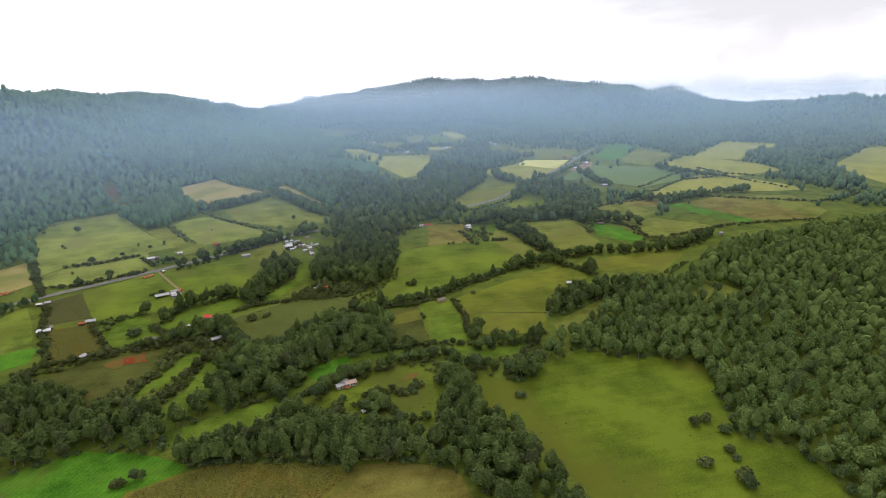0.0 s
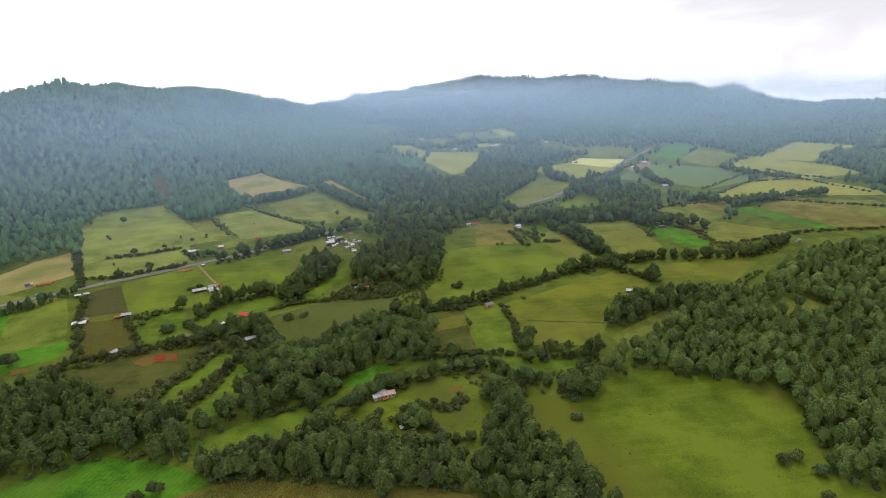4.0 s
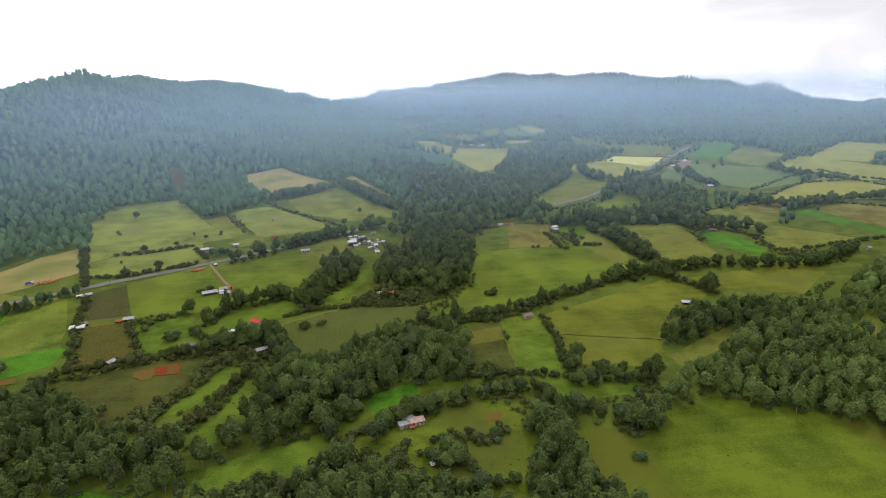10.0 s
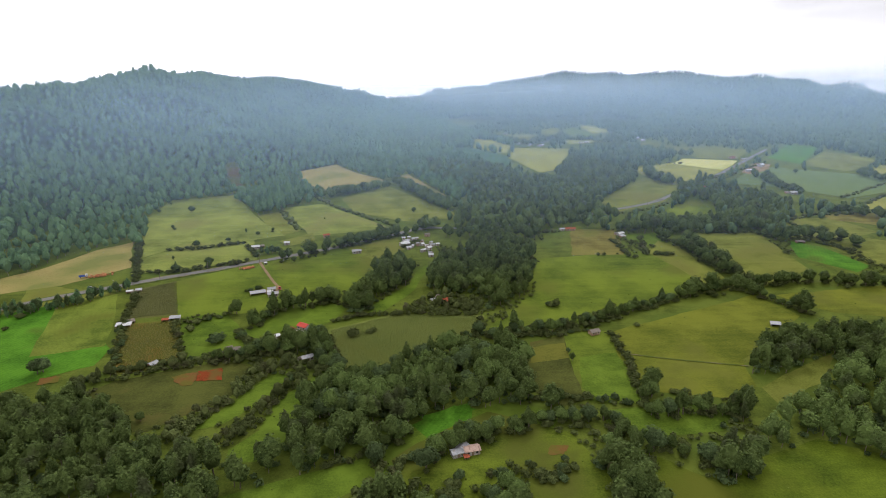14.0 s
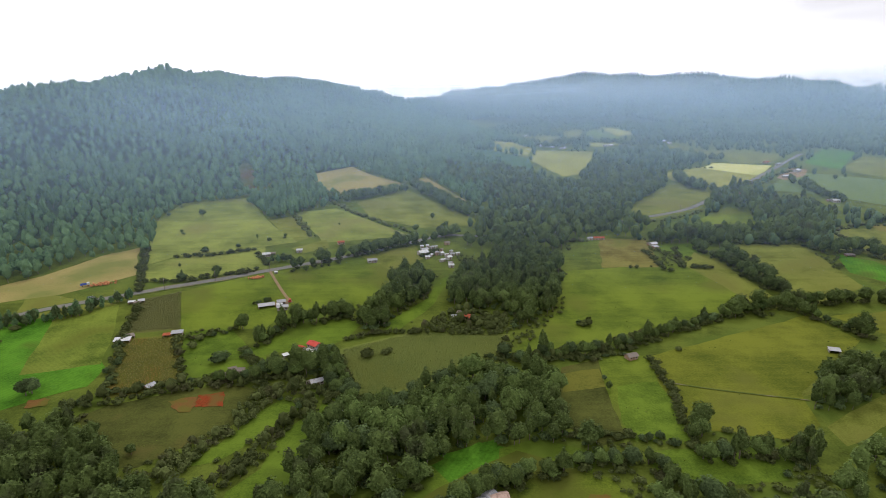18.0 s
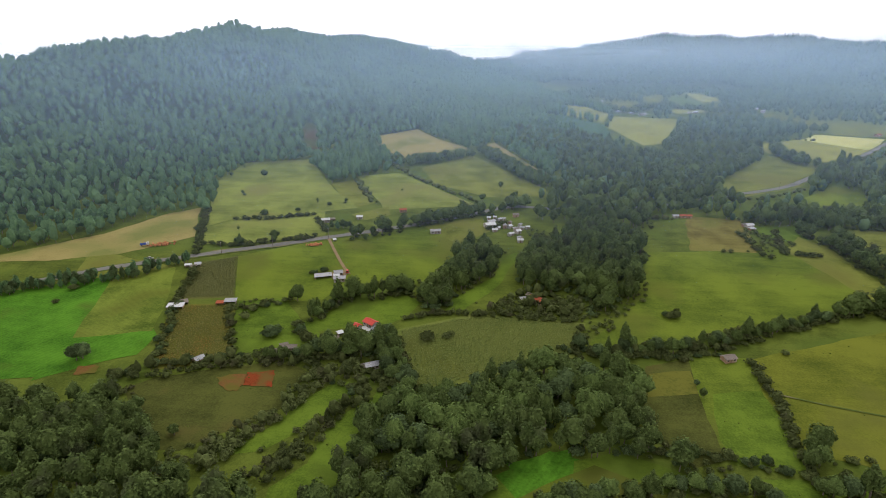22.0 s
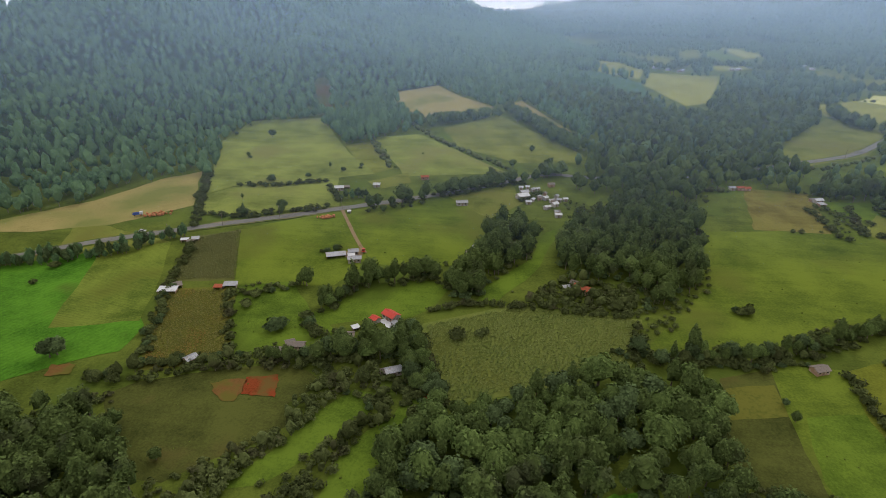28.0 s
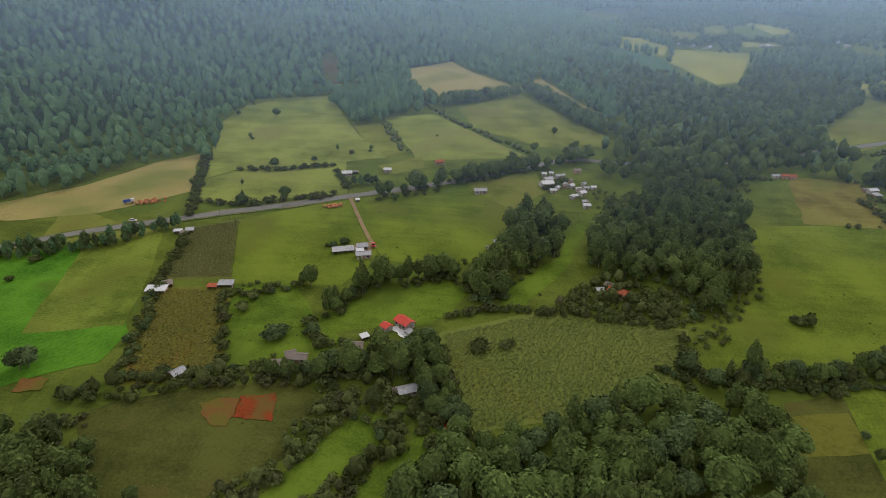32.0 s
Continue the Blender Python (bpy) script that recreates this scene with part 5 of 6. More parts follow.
shed("long low farm shed with a rusty grey sheet roof", -109.4, 504.1, 11.5,4.6,2.5,22, "roof_zinc", "adobe")
house("small farm building with a grey sheet roof", -100.6, 508.5, 6,5,2.8,22, "roof_zinc", "plaster")
shed("small white-roofed farm store", -100.6, 504.2, 3.8,4,2.6,22, "roof_white", "plaster")
house("farm building with a blue-grey metal roof", -97.7, 499.9, 8,5,2.9,18, "roof_zinc", "plaster")
house("farmhouse with a bright red roof and cream walls", -66.6, 446.7, 8.4,5.8,3.0,-38, "roof_red", "plaster")
house("small outbuilding with a faded red roof", -73.3, 443.0, 4.2,4,2.6,-38, "roof_red", "plaster")
shed("small grey sheet-roofed shed by the red-roofed house", -63.7, 441.3, 3.2,2.6,2.2,-38, "roof_zinc", "wood")
# shed model in place of a small white tarp
shed("small white-roofed lean-to standing in for a white tarp beside a hedge", -80.7, 435.9, 3.2,2.6,2.2,40, "roof_white", "wood")
house("weathered brown-roofed hut half hidden by trees", -82.7, 428.7, 7,5,2.7,10, "roof_brown", "adobe")
house("old adobe hut with a dark tiled roof", -101.9, 419.2, 7.5,4.5,2.7,5, "roof_brown", "adobe")
house("small adobe hut with a grey roof", -105.5, 420.7, 4.2,4,2.5,30, "roof_brown", "adobe")
shed("brown-roofed animal shed beside a hedge", -108.0, 415.0, 6,4,2.3,12, "roof_brown", "wood")
shed("low shelter with orange-red sheets", -98.0, 413.9, 3,3.6,2.0,0, "roof_tile", "wood")
house("small house with a pale metal roof beside scrub", -141.9, 404.8, 5.2,4.2,2.8,60, "roof_zinc", "adobe")
shed("pale zinc-roofed shed beside a hedge", -181.3, 456.2, 9.5,4.6,2.6,10, "roof_white", "adobe")
shed("brown and grey roofed lean-to beside a hedge", -179.2, 461.3, 4.6,4,2.5,35, "roof_brown", "adobe")
shed("grey sheet-roofed store between crop fields", -152.9, 465.1, 7,4,2.5,10, "roof_zinc", "plaster")
shed("small dark red painted field shed", -158.0, 462.4, 4.4,2.8,2.2,8, "roof_tile", "wood")
shed("small white-roofed roadside hut", -202.5, 511.5, 4.4,2.4,2.3,15, "roof_white", "adobe")
shed("grey-roofed roadside hut beside a hedge", -197.0, 513.7, 4.2,3.6,2.4,25, "roof_zinc", "adobe")
shed("brown-roofed roadside hut beside a hedge", -198.2, 510.2, 4,3,2.2,15, "roof_brown", "wood")
house("lone store with a pale metal roof", -31.4, 523.0, 6,4.2,2.7,10, "roof_zinc", "plaster")
shed("ruined brick pen beside the store", -36.1, 518.0, 3.4,3,1.5,10, "roof_brown", "brick_pile")
house("pale metal-roofed building beside the road field", -46.2, 590.2, 8.5,5,2.8,15, "roof_zinc", "plaster")
house("village house with a large white roof", -4.9, 607.8, 9.3,6.8,3.2,30, "roof_white", "plaster")
house("village house with a grey roof", -3.6, 615.9, 6.8,4.2,3,30, "roof_zinc", "plaster")
house("village hut with a white roof", -0.9, 598.0, 4.2,2.9,2.5,10, "roof_white", "plaster")
house("village hut with a white roof", -5.9, 625.8, 3.1,2.7,2.5,0, "roof_white", "plaster")
house("village hut with a zinc roof", 2.5, 623.0, 3.7,2.9,2.5,40, "roof_zinc", "plaster")
house("village hut with a brown roof", 6.9, 606.7, 3.1,2.7,2.5,20, "roof_brown", "adobe")
house("village hut with a white roof", 10.8, 607.3, 3.9,3.4,2.6,50, "roof_white", "plaster")
house("village house with a white roof among trees", 16.7, 596.1, 4.8,4.2,2.8,40, "roof_white", "plaster")
house("village hut with a zinc roof", 20.2, 604.9, 3.7,2.9,2.5,0, "roof_zinc", "plaster")
house("village hut with a brown roof", 16.1, 601.5, 3.7,2.7,2.5,20, "roof_brown", "adobe")
house("village hut with a white roof", 10.4, 589.8, 2.9,2.7,2.5,60, "roof_white", "plaster")
house("village hut with a zinc roof", 17.3, 583.0, 3.1,2.7,2.5,10, "roof_zinc", "plaster")
house("village house with a white roof among trees", 17.9, 577.3, 4.6,3.4,2.7,10, "roof_white", "plaster")
house("village hut with a white roof", 24.6, 606.5, 3.4,2.5,2.5,20, "roof_white", "plaster")
house("tiny village hut with a white roof", -1, 628, 2.8,2.4,2.4,0, "roof_white", "plaster")
house("tiny village hut with a grey sheet roof", 6, 625, 3.1,2.6,2.4,37, "roof_zinc", "plaster")
house("tiny village hut with a rusty brown roof", 11, 616, 3.4,2.8,2.4,74, "roof_brown", "adobe")
house("tiny village hut with a white roof", 15, 603, 3.7,2.4,2.4,21, "roof_white", "plaster")
house("tiny village hut with a grey sheet roof", 19, 612, 2.8,2.6,2.4,58, "roof_zinc", "plaster")
house("tiny village hut with a rusty brown roof", 18, 583, 3.1,2.8,2.4,5, "roof_brown", "adobe")
house("tiny village hut with a white roof", 12, 591, 3.4,2.4,2.4,42, "roof_white", "plaster")
house("tiny village hut with a grey sheet roof", 7, 609, 3.7,2.6,2.4,79, "roof_zinc", "plaster")
house("tiny village hut with a rusty brown roof", -5, 608, 2.8,2.8,2.4,26, "roof_brown", "adobe")
house("tiny village hut with a white roof", 2, 603, 3.1,2.4,2.4,63, "roof_white", "plaster")
house("village house with a brown roof", 16.3, 634.6, 5.1,3.7,2.8,20, "roof_brown", "adobe")
house("house with an orange tiled roof in scrub", 23.7, 482.6, 9,6,3,-35, "roof_tile", "adobe")
house("old shed with a dark roof beside the tiled house", 21.1, 487.4, 5.5,4.5,2.8,-35, "roof_brown", "adobe")
shed("small pale sheet-roofed shed in scrub", 16.4, 483.9, 4,3,2.2,20, "roof_zinc", "wood")
house("small cottage with a pale roof in a meadow", -58.0, 407.5, 7.5,4.6,2.7,28, "roof_zinc", "plaster")
shed("collapsed brown shed beside the cottage", -61.8, 407.2, 3.4,3,1.8,28, "roof_brown", "wood")
house("small house with a pale roof beside the red lane", -41.6, 381.3, 6.2,4.2,2.7,55, "roof_zinc", "adobe")
shed("small red-tiled lean-to beside the lane", -38.6, 381.3, 3,2.4,2.1,55, "roof_tile", "adobe")
house("roadside house with an orange tiled roof", -78.5, 638.0, 6.5,4.2,2.8,20, "roof_tile", "adobe")
house("white roadside house beside dark conifers", -136.7, 606.9, 7,5,2.8,20, "roof_white", "plaster")
shed("brown-roofed store beside the roadside house", -132.3, 610.7, 5,3,2.4,20, "roof_brown", "adobe")
house("small white house above the road", -111.2, 617.2, 5.4,4,2.7,10, "roof_white", "plaster")
shed("white roadside booth at the track junction", -118.4, 566.0, 2.2,2,2.2,20, "roof_white", "plaster")
house("red-roofed cottage at the wood edge", 147.8, 645.2, 5,3.4,2.6,10, "roof_zinc", "plaster")
house("red-roofed cottage at the wood edge", 153.9, 646.1, 5.4,3.6,2.6,10, "roof_tile", "adobe")
house("red-roofed cottage at the wood edge", 158.8, 645.8, 5,3.4,2.6,10, "roof_tile", "adobe")
house("white-roofed farmhouse at the field edge", 199.6, 627.4, 7,4.6,2.8,20, "roof_white", "plaster")
shed("grey-roofed farm shed at the field edge", 199.4, 621.0, 5.4,4,2.5,20, "roof_zinc", "adobe")
shed("brown-roofed farm shed at the field edge", 196.9, 628.9, 4.4,3,2.4,20, "roof_brown", "adobe")
house("farmhouse with a pale pink and red flat-pitched roof", 26.3, 323.2, 7.6,5.2,2.8,12, "roof_pink", "plaster")
house("whitewashed cottage with a grey sheet roof", 19.9, 321.7, 5.8,4.4,2.7,20, "roof_zinc", "plaster")
house("grey-roofed cottage between farm buildings", 22.6, 324.3, 5,5,3,60, "roof_zinc", "plaster")
shed("tiny red-roofed pen by the farmhouse", 23.9, 319.5, 2.2,2,1.8,12, "roof_tile", "adobe")
shed("small white shelter in the meadow", 30.6, 292.1, 3,2.2,1.9,15, "roof_white", "wood")
shed("small pale metal-roofed barn at the wood edge", 231.1, 433.4, 6.2,4,2.8,-20, "roof_zinc", "plaster")
house("large pale roadside building on bare earth", 534.8, 958.4, 16,8,3.6,40, "roof_white", "plaster")
house("long pale roadside building on earth", 495.2, 919.8, 13,5,3.2,10, "roof_white", "plaster")
house("roadside building with a tiled roof", 375.0, 816.9, 10,6,3.2,40, "roof_tile", "adobe")
house("white roadside building with plain walls", 364.1, 821.2, 5,5,3,40, "roof_white", "plaster")
house("white farmhouse with dark sheds", 469.6, 780.0, 10,6,3,0, "roof_white", "plaster")
shed("dark shed beside a white farmhouse", 464.5, 783.5, 6,5,2.8,0, "roof_brown", "adobe")
shed("low brown-roofed shed in a field", 354.8, 595.0, 8,4,2.4,0, "roof_brown", "adobe")
house("white-roofed house in the far village", 200.9, 1231.9, 8.0,5.2,3,0, "roof_white", "plaster")
house("white-roofed house in the far village", 212.1, 1219.3, 6.4,4.5,3,20, "roof_white", "plaster")
house("zinc-roofed house in the far village", 228.4, 1196.8, 7.2,4.5,3,10, "roof_zinc", "plaster")
house("dark-roofed house in the far village", 242.5, 1183.8, 8.0,4.5,3,0, "roof_brown", "plaster")
house("white-roofed house in the far village", 248.6, 1190.0, 5.6,4.5,3,30, "roof_white", "plaster")
house("white-roofed house in the far village", 341.6, 1219.3, 8.8,4.5,3,0, "roof_white", "plaster")
house("zinc-roofed house in the far village", 330.0, 1214.2, 6.4,4.5,3,10, "roof_zinc", "plaster")
house("white-roofed house in the far village", 319.4, 1111.9, 7.2,4.5,3,10, "roof_white", "plaster")
house("white-roofed house in the far village", 411.8, 1204.4, 7.2,4.5,3,0, "roof_white", "plaster")
house("brown-roofed house in the far village", 417.1, 1193.5, 6.4,4.5,3,20, "roof_brown", "plaster")
house("white-roofed house in the far village", 464.1, 1276.0, 7.2,5.2,3,0, "roof_white", "plaster")
house("zinc-roofed house in the far village", 463.5, 1244.5, 7.2,5.2,3,0, "roof_zinc", "plaster")
house("white-roofed house in the far village", 204.8, 1365.3, 8.0,5.2,3,0, "roof_white", "plaster")
house("tiled house in the far village", 459.6, 1136.2, 8.0,5.2,3,0, "roof_tile", "plaster")
house("zinc-roofed house by the far road", 529.2, 1029.7, 10,7,3,30, "roof_tile", "adobe")
house("white house by the far road", 538.5, 1012.7, 9,6,3,30, "roof_zinc", "plaster")
# house model in place of a low ruined grey heap
house("grey-roofed house standing in for a ruined heap in the hedge corner", 113.0, 429.5, 7,5,2.6,20, "roof_brown", "adobe")
house("white-roofed hut at the forest edge", 460.3, 519.9, 6,4,2.8,20, "roof_zinc", "plaster")

# ---- roadside things ----
def pole(x, y, turn):
    root = tagged(new("utility_pole"), "slim wooden utility pole beside the valley road", "pole", group="poles along the road")
    root.matrix_basis = pose(x, y, ground_z(x, y), 0, 0, turn)
    bm = bmesh.new()
    bmesh.ops.create_cone(bm, cap_ends=True, segments=8, radius1=0.16, radius2=0.10, depth=9.4)
    bmesh.ops.translate(bm, verts=bm.verts, vec=(0, 0, 4.1))
    part("shaft", bm, "bark", root)
    bm = bmesh.new()
    box(bm, -1.0, -0.07, 8.1, 1.0, 0.07, 8.28)
    part("crossarm", bm, "wood", root)
    for k in (-0.85, -0.3, 0.3, 0.85):
        bm = bmesh.new()
        bmesh.ops.create_cone(bm, cap_ends=True, segments=8, radius1=0.07, radius2=0.05, depth=0.2)
        bmesh.ops.translate(bm, verts=bm.verts, vec=(k, 0, 8.38))
        part("insulator", bm, "concrete", root)
    return root


def vehicle(name, label, x, y, turn, length, width, tall, paint, lorry=False):
    root = tagged(new(name), label, "lorry" if lorry else "car")
    root.matrix_basis = pose(x, y, ground_z(x, y) + 0.75, 0, 0, turn)
    a, w = length / 2, width / 2
    bm = bmesh.new()
    if lorry:
        box(bm, -a, -w, 0.75, a - 1.9, w, 0.95)
        box(bm, -a, -w, 0.95, -a + 0.1, w, tall * 0.75)
        box(bm, -a, -w, 0.95, a - 1.9, -w + 0.1, tall * 0.75)
        box(bm, -a, w - 0.1, 0.95, a - 1.9, w, tall * 0.75)
        part("cargo_bed", bm, paint, root)
        bm = bmesh.new()
        prism(bm, [(-w, 0.6), (w, 0.6), (w, tall * 0.7), (w - 0.15, tall), (-w + 0.15, tall), (-w, tall * 0.7)], a - 1.8, a)
        part("cab", bm, "roof_white", root)
        bm = bmesh.new()
        box(bm, a - 0.02, -w + 0.2, tall * 0.68, a + 0.02, w - 0.2, tall * 0.92)
        part("windscreen", bm, "dark_glass", root)
    else:
        box(bm, -a, -w, 0.35, a, w, 0.85)
        bmesh.ops.bevel(bm, geom=bm.edges[:], offset=0.12, segments=2, affect="EDGES")
        part("body", bm, paint, root)
        bm = bmesh.new()
        prism(bm, [(-w + 0.1, 0.85), (w - 0.1, 0.85), (w - 0.25, tall), (-w + 0.25, tall)], -a * 0.65, a * 0.4)
        part("cabin", bm, "dark_glass", root)
        bm = bmesh.new()
        box(bm, -a * 0.6, -w + 0.26, tall, a * 0.34, w - 0.26, tall + 0.05)
        part("roof", bm, paint, root)
    for sx in (-0.62, 0.62):
        for sy in (-1, 1):
            bm = bmesh.new()
            bmesh.ops.create_cone(bm, cap_ends=True, segments=14, radius1=0.36, radius2=0.36, depth=0.22)
            bmesh.ops.rotate(bm, verts=bm.verts, matrix=Matrix.Rotation(radians(90), 3, "X"))
            bmesh.ops.translate(bm, verts=bm.verts, vec=(sx * a, sy * (w - 0.1), 0.36))
            part("wheel", bm, "rubber", root)
    return root


def heap(label, x, y, wide, deep):
    """A spread of stacked bricks and broken tiles."""
    root = tagged(new("brick_heap"), label, "bricks")
    root.matrix_basis = pose(x, y, ground_z(x, y) + 0.3, 0, 0, 25)
    r = np.random.default_rng(5)
    for k in range(46):
        bm = bmesh.new()
        box(bm, -0.5, -0.35, 0, 0.5, 0.35, 0.5 + 0.5 * r.random())
        ob = part("brick_stack", bm, "brick_pile", root)
        ob.matrix_basis = pose(r.normal() * wide / 3.2, r.normal() * deep / 3.2, 0, 0, 0, r.random() * 180) @ Matrix.Diagonal((0.6 + 1.2 * r.random(), 0.6 + r.random(), 0.8 + 0.7 * r.random(), 1))
    return root


pole(-215.0, 515.6, 120)
pole(-20.2, 630.9, 120)
pole(-90.1, 589.1, 120)
pole(-55.6, 607.9, 120)
pole(-159.7, 550.8, 120)
pole(-190.6, 535.2, 120)
pole(-124.0, 569.6, 120)
pole(269.3, 735.6, 120)
vehicle("car", "white car parked beside the road", -234.0, 519.9, 10, 4.2, 1.7, 1.45, "roof_white")
vehicle("pickup", "red pickup parked on the farm track", -95.4, 511.5, 100, 4.6, 1.8, 1.6, "roof_red")
vehicle("lorry", "blue lorry beside a heap of bricks", -251.3, 542.8, 30, 6.0, 2.2, 2.4, "blue_paint", True)
heap("spread heaps of orange bricks on the grass", -241.9, 546.8, 16, 7)
heap("rows of old bricks stacked in the pasture", -130.7, 556.8, 8, 4)



# ---- trees and scrub between the fields ----
def overgrown(poly, step, bare_below, clear):
    """Places outside the fields, clear of roads and buildings, in uneven patches."""
    x, y = scatter(poly, step)
    q = np.array([noise.noise((a * 0.018, c * 0.018, 4.0)) for a, c in zip(x, y)])
    ok = q > bare_below
    lines = [np.array(p) for p in (ROAD, TRACK, LANE)]
    for line in lines:
        for (ax, ay), (bx, by) in zip(line, line[1:]):
            u = np.clip(((x - ax) * (bx - ax) + (y - ay) * (by - ay)) / ((bx - ax) ** 2 + (by - ay) ** 2), 0, 1)
            ok &= np.hypot(x - ax - u * (bx - ax), y - ay - u * (by - ay)) > clear
    # also cleared 22 and 44 m towards the camera, to keep buildings in view
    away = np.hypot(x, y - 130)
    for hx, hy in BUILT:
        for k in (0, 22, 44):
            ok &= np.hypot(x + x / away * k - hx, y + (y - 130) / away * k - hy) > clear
    return x[ok], y[ok]


fx, fy = overgrown([(20, 690), (140, 650), (420, 600), (800, 560), (1250, 900), (1400, 1000), (1150, 1700), (300, 1900), (60, 1400), (40, 1000)], 12.0, -0.15, 13)
# thinned so the camera still sees the far fields
ok = clear_view(fx, fy, 60)
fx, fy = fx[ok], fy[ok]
stand("far_wood", "dark trees crowding the edges of the far fields", "wood", ["round", "round", "pine"], fx, fy, 0, "needle_far", 0.5, 1.0)
fx, fy = overgrown([(-200, 300), (-220, 370), (-190, 400), (-150, 470), (-40, 600), (30, 660), (400, 640), (420, 480), (240, 380), (120, 300), (-60, 270)], 4.8, 0.10, 6)
stand("scrub_belt", "tangled dark bushes between the fields", "scrub", ["bush"], fx, fy, 1, "leaf_bush", 0.35, 0.9)

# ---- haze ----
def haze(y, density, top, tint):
    """Upright tinted sheet across the valley, imitating haze; fades towards ground and open sky."""
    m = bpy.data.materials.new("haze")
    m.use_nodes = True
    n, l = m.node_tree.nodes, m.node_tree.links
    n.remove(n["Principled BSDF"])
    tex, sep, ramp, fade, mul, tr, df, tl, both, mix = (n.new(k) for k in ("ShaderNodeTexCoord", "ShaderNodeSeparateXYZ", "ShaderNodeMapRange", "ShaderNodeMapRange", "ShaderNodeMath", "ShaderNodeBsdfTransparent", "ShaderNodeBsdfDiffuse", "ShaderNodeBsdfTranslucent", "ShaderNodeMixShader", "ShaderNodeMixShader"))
    # fades hide the line where the sheet cuts the land, and spare the sky
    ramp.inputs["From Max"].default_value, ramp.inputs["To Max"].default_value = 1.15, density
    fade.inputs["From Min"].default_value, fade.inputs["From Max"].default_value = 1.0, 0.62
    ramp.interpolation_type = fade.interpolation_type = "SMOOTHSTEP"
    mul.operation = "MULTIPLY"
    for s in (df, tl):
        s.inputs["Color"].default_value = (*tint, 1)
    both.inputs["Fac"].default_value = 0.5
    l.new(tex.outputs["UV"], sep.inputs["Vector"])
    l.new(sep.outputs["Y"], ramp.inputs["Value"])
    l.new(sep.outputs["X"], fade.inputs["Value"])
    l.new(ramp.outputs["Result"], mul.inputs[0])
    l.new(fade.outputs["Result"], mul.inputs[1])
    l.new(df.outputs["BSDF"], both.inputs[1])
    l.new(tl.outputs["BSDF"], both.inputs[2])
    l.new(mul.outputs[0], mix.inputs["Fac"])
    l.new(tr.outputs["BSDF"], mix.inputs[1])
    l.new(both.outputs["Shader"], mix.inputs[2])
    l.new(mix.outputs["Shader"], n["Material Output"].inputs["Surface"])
    bm = bmesh.new()
    bmesh.ops.create_grid(bm, x_segments=220, y_segments=16, size=1)
    uv = bm.loops.layers.uv.new("layer")
    xs = np.array([v.co.x for v in bm.verts]) * (2400 + 0.5 * y) + 300
    ys = y - 0.00004 * (xs - 300) ** 2
    low = height(xs, ys)
    for v, x, at, z in zip(bm.verts, xs, ys, low):
        v.co = (x, at, z - 2 + (v.co.y + 1) * 0.5 * max(top - z + 2, 4))
    bm.verts.index_update()
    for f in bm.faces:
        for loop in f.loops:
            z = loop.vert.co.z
            loop[uv].uv = (z / top, (z - low[loop.vert.index]) / 100)   # height up the sheet, and height over the ground in hundreds of metres
    MATS["haze"] = m
    return tagged(part("haze_layer", bm, "haze"), "translucent bluish sheet imitating mountain haze", "haze", kind="structure")


# sheet tints that colour the distance as haze would
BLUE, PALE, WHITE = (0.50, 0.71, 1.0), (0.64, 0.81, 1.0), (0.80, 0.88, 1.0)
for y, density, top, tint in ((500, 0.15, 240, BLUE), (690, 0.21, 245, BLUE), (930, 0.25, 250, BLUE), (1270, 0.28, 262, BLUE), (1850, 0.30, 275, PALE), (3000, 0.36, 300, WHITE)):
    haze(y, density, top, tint)


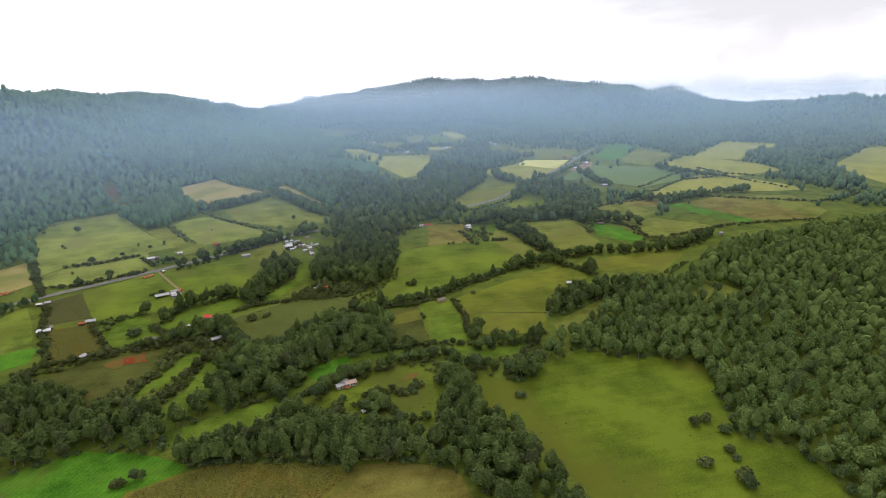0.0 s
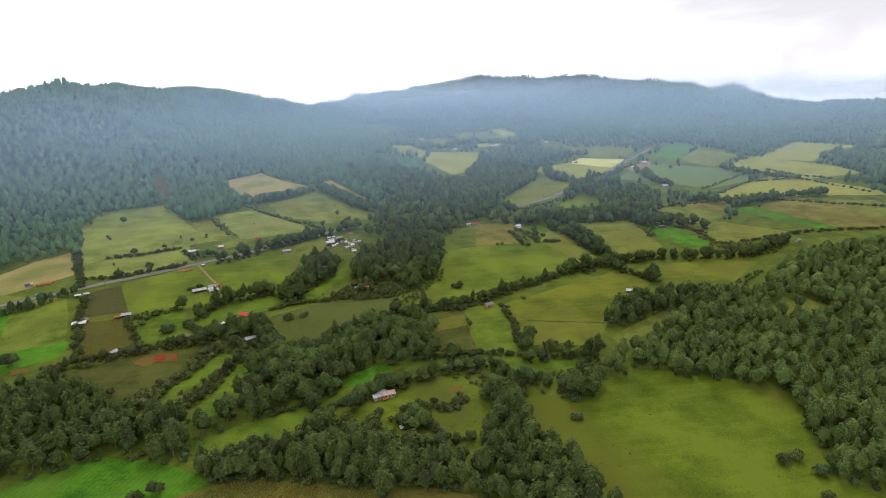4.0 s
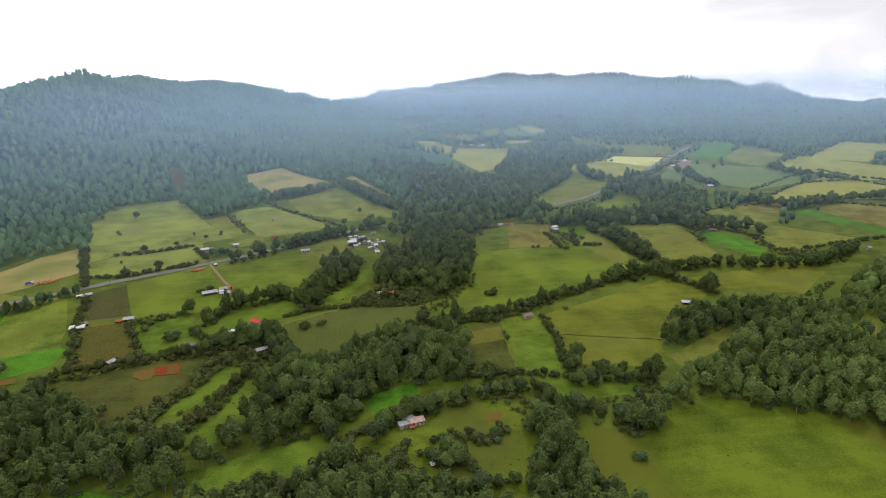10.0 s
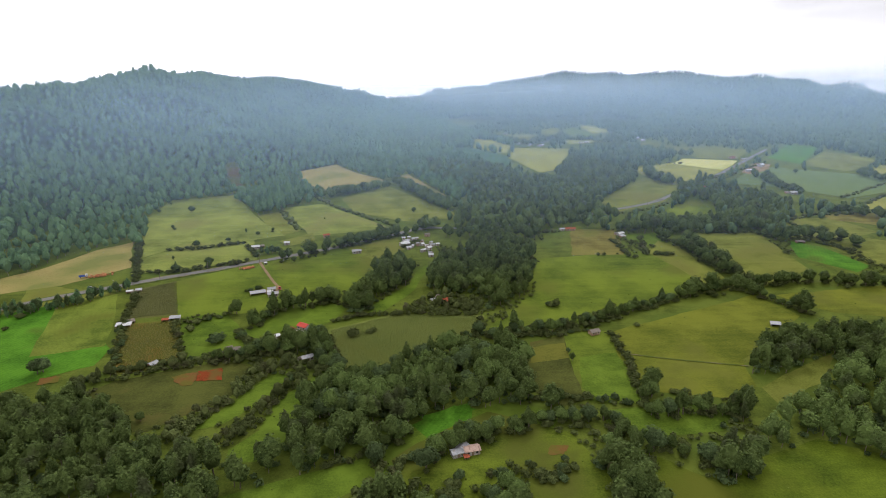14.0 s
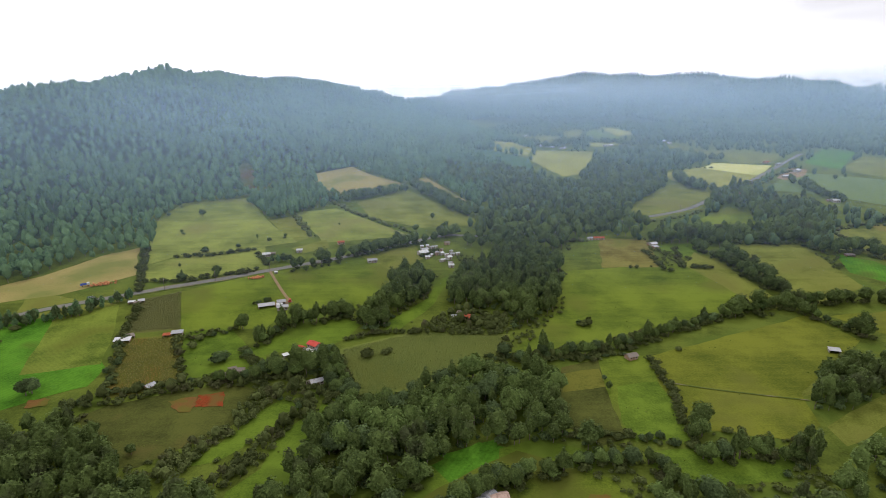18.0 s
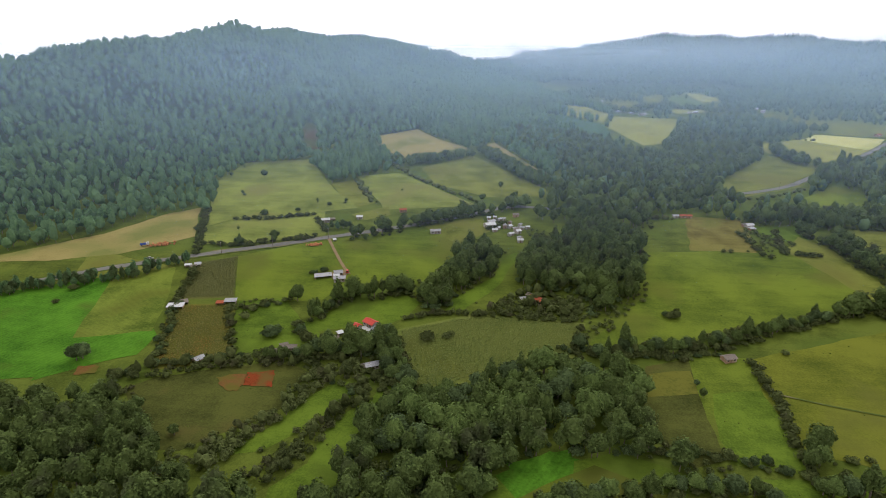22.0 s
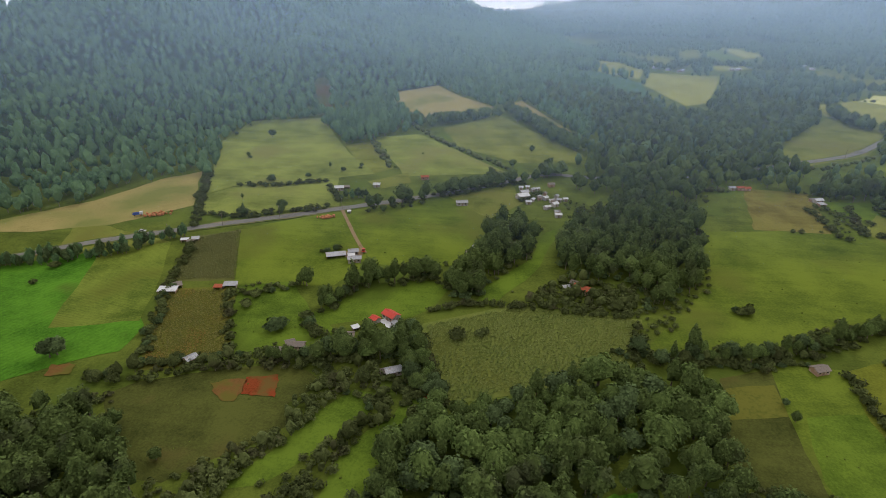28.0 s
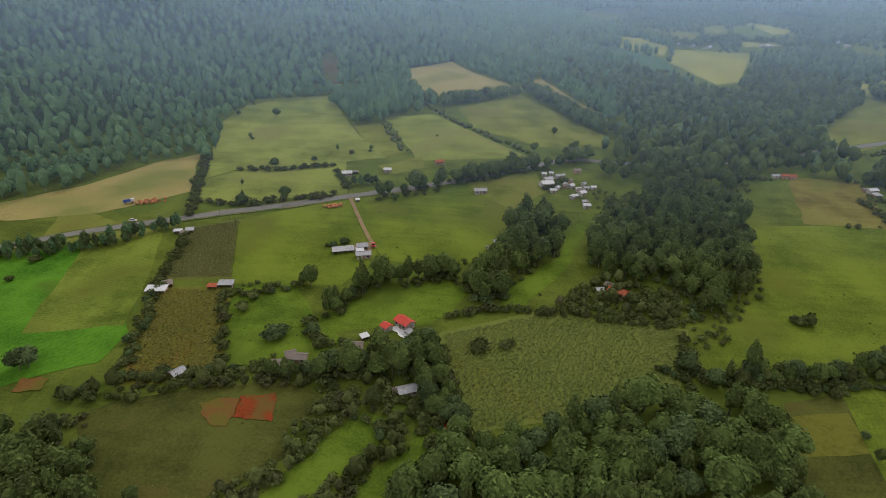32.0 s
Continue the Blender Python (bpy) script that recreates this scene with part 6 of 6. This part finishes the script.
def low_cloud(y, low, high):
    """The overcast coming down behind the farthest ranges: a plain backdrop of pale cloud."""
    m = bpy.data.materials.new("low_cloud")
    m.use_nodes = True
    n, l = m.node_tree.nodes, m.node_tree.links
    n.remove(n["Principled BSDF"])
    tex, sep, cloud, add, fade, tr, em, mix = (n.new(k) for k in ("ShaderNodeTexCoord", "ShaderNodeSeparateXYZ", "ShaderNodeTexNoise", "ShaderNodeMath", "ShaderNodeMapRange", "ShaderNodeBsdfTransparent", "ShaderNodeEmission", "ShaderNodeMixShader"))
    cloud.inputs["Scale"].default_value, cloud.inputs["Detail"].default_value = 0.0016, 6.0
    add.operation, add.inputs[1].default_value = "MULTIPLY_ADD", -160.0
    fade.interpolation_type = "SMOOTHSTEP"
    fade.inputs["From Min"].default_value, fade.inputs["From Max"].default_value = high - 80, low - 80
    em.inputs["Color"].default_value, em.inputs["Strength"].default_value = (1.0, 0.95, 0.935, 1), 2.0
    l.new(tex.outputs["Object"], sep.inputs["Vector"])
    l.new(tex.outputs["Object"], cloud.inputs["Vector"])
    l.new(cloud.outputs["Fac"], add.inputs[0])
    l.new(sep.outputs["Z"], add.inputs[2])
    l.new(add.outputs[0], fade.inputs["Value"])
    east, grey, dull = n.new("ShaderNodeMapRange"), n.new("ShaderNodeMapRange"), n.new("ShaderNodeMath")
    east.inputs["From Min"].default_value, east.inputs["From Max"].default_value, east.inputs["To Min"].default_value, east.inputs["To Max"].default_value = 1200, 3000, 2.5, 1.15
    grey.inputs["From Min"].default_value, grey.inputs["From Max"].default_value, grey.inputs["To Min"].default_value, grey.inputs["To Max"].default_value = 0.38, 0.60, 0.80, 1.1
    dull.operation = "MULTIPLY"
    l.new(sep.outputs["X"], east.inputs["Value"])
    l.new(cloud.outputs["Fac"], grey.inputs["Value"])
    l.new(east.outputs["Result"], dull.inputs[0])
    l.new(grey.outputs["Result"], dull.inputs[1])
    l.new(dull.outputs[0], em.inputs["Strength"])
    l.new(fade.outputs["Result"], mix.inputs["Fac"])
    l.new(tr.outputs["BSDF"], mix.inputs[1])
    l.new(em.outputs["Emission"], mix.inputs[2])
    l.new(mix.outputs["Shader"], n["Material Output"].inputs["Surface"])
    bm = bmesh.new()
    bmesh.ops.create_grid(bm, x_segments=48, y_segments=4, size=1)
    for v in bm.verts:
        a = v.co.x * 1.35
        v.co = (4600 * math.sin(a), y - 4600 + 4600 * math.cos(a), -60 + (v.co.y + 1) * 0.5 * (high + 200))
    MATS["low_cloud"] = m
    return tagged(part("backdrop", bm, "low_cloud"), "pale low overcast behind the distant ranges", "sky", kind="structure")


low_cloud(4700, 420, 680)
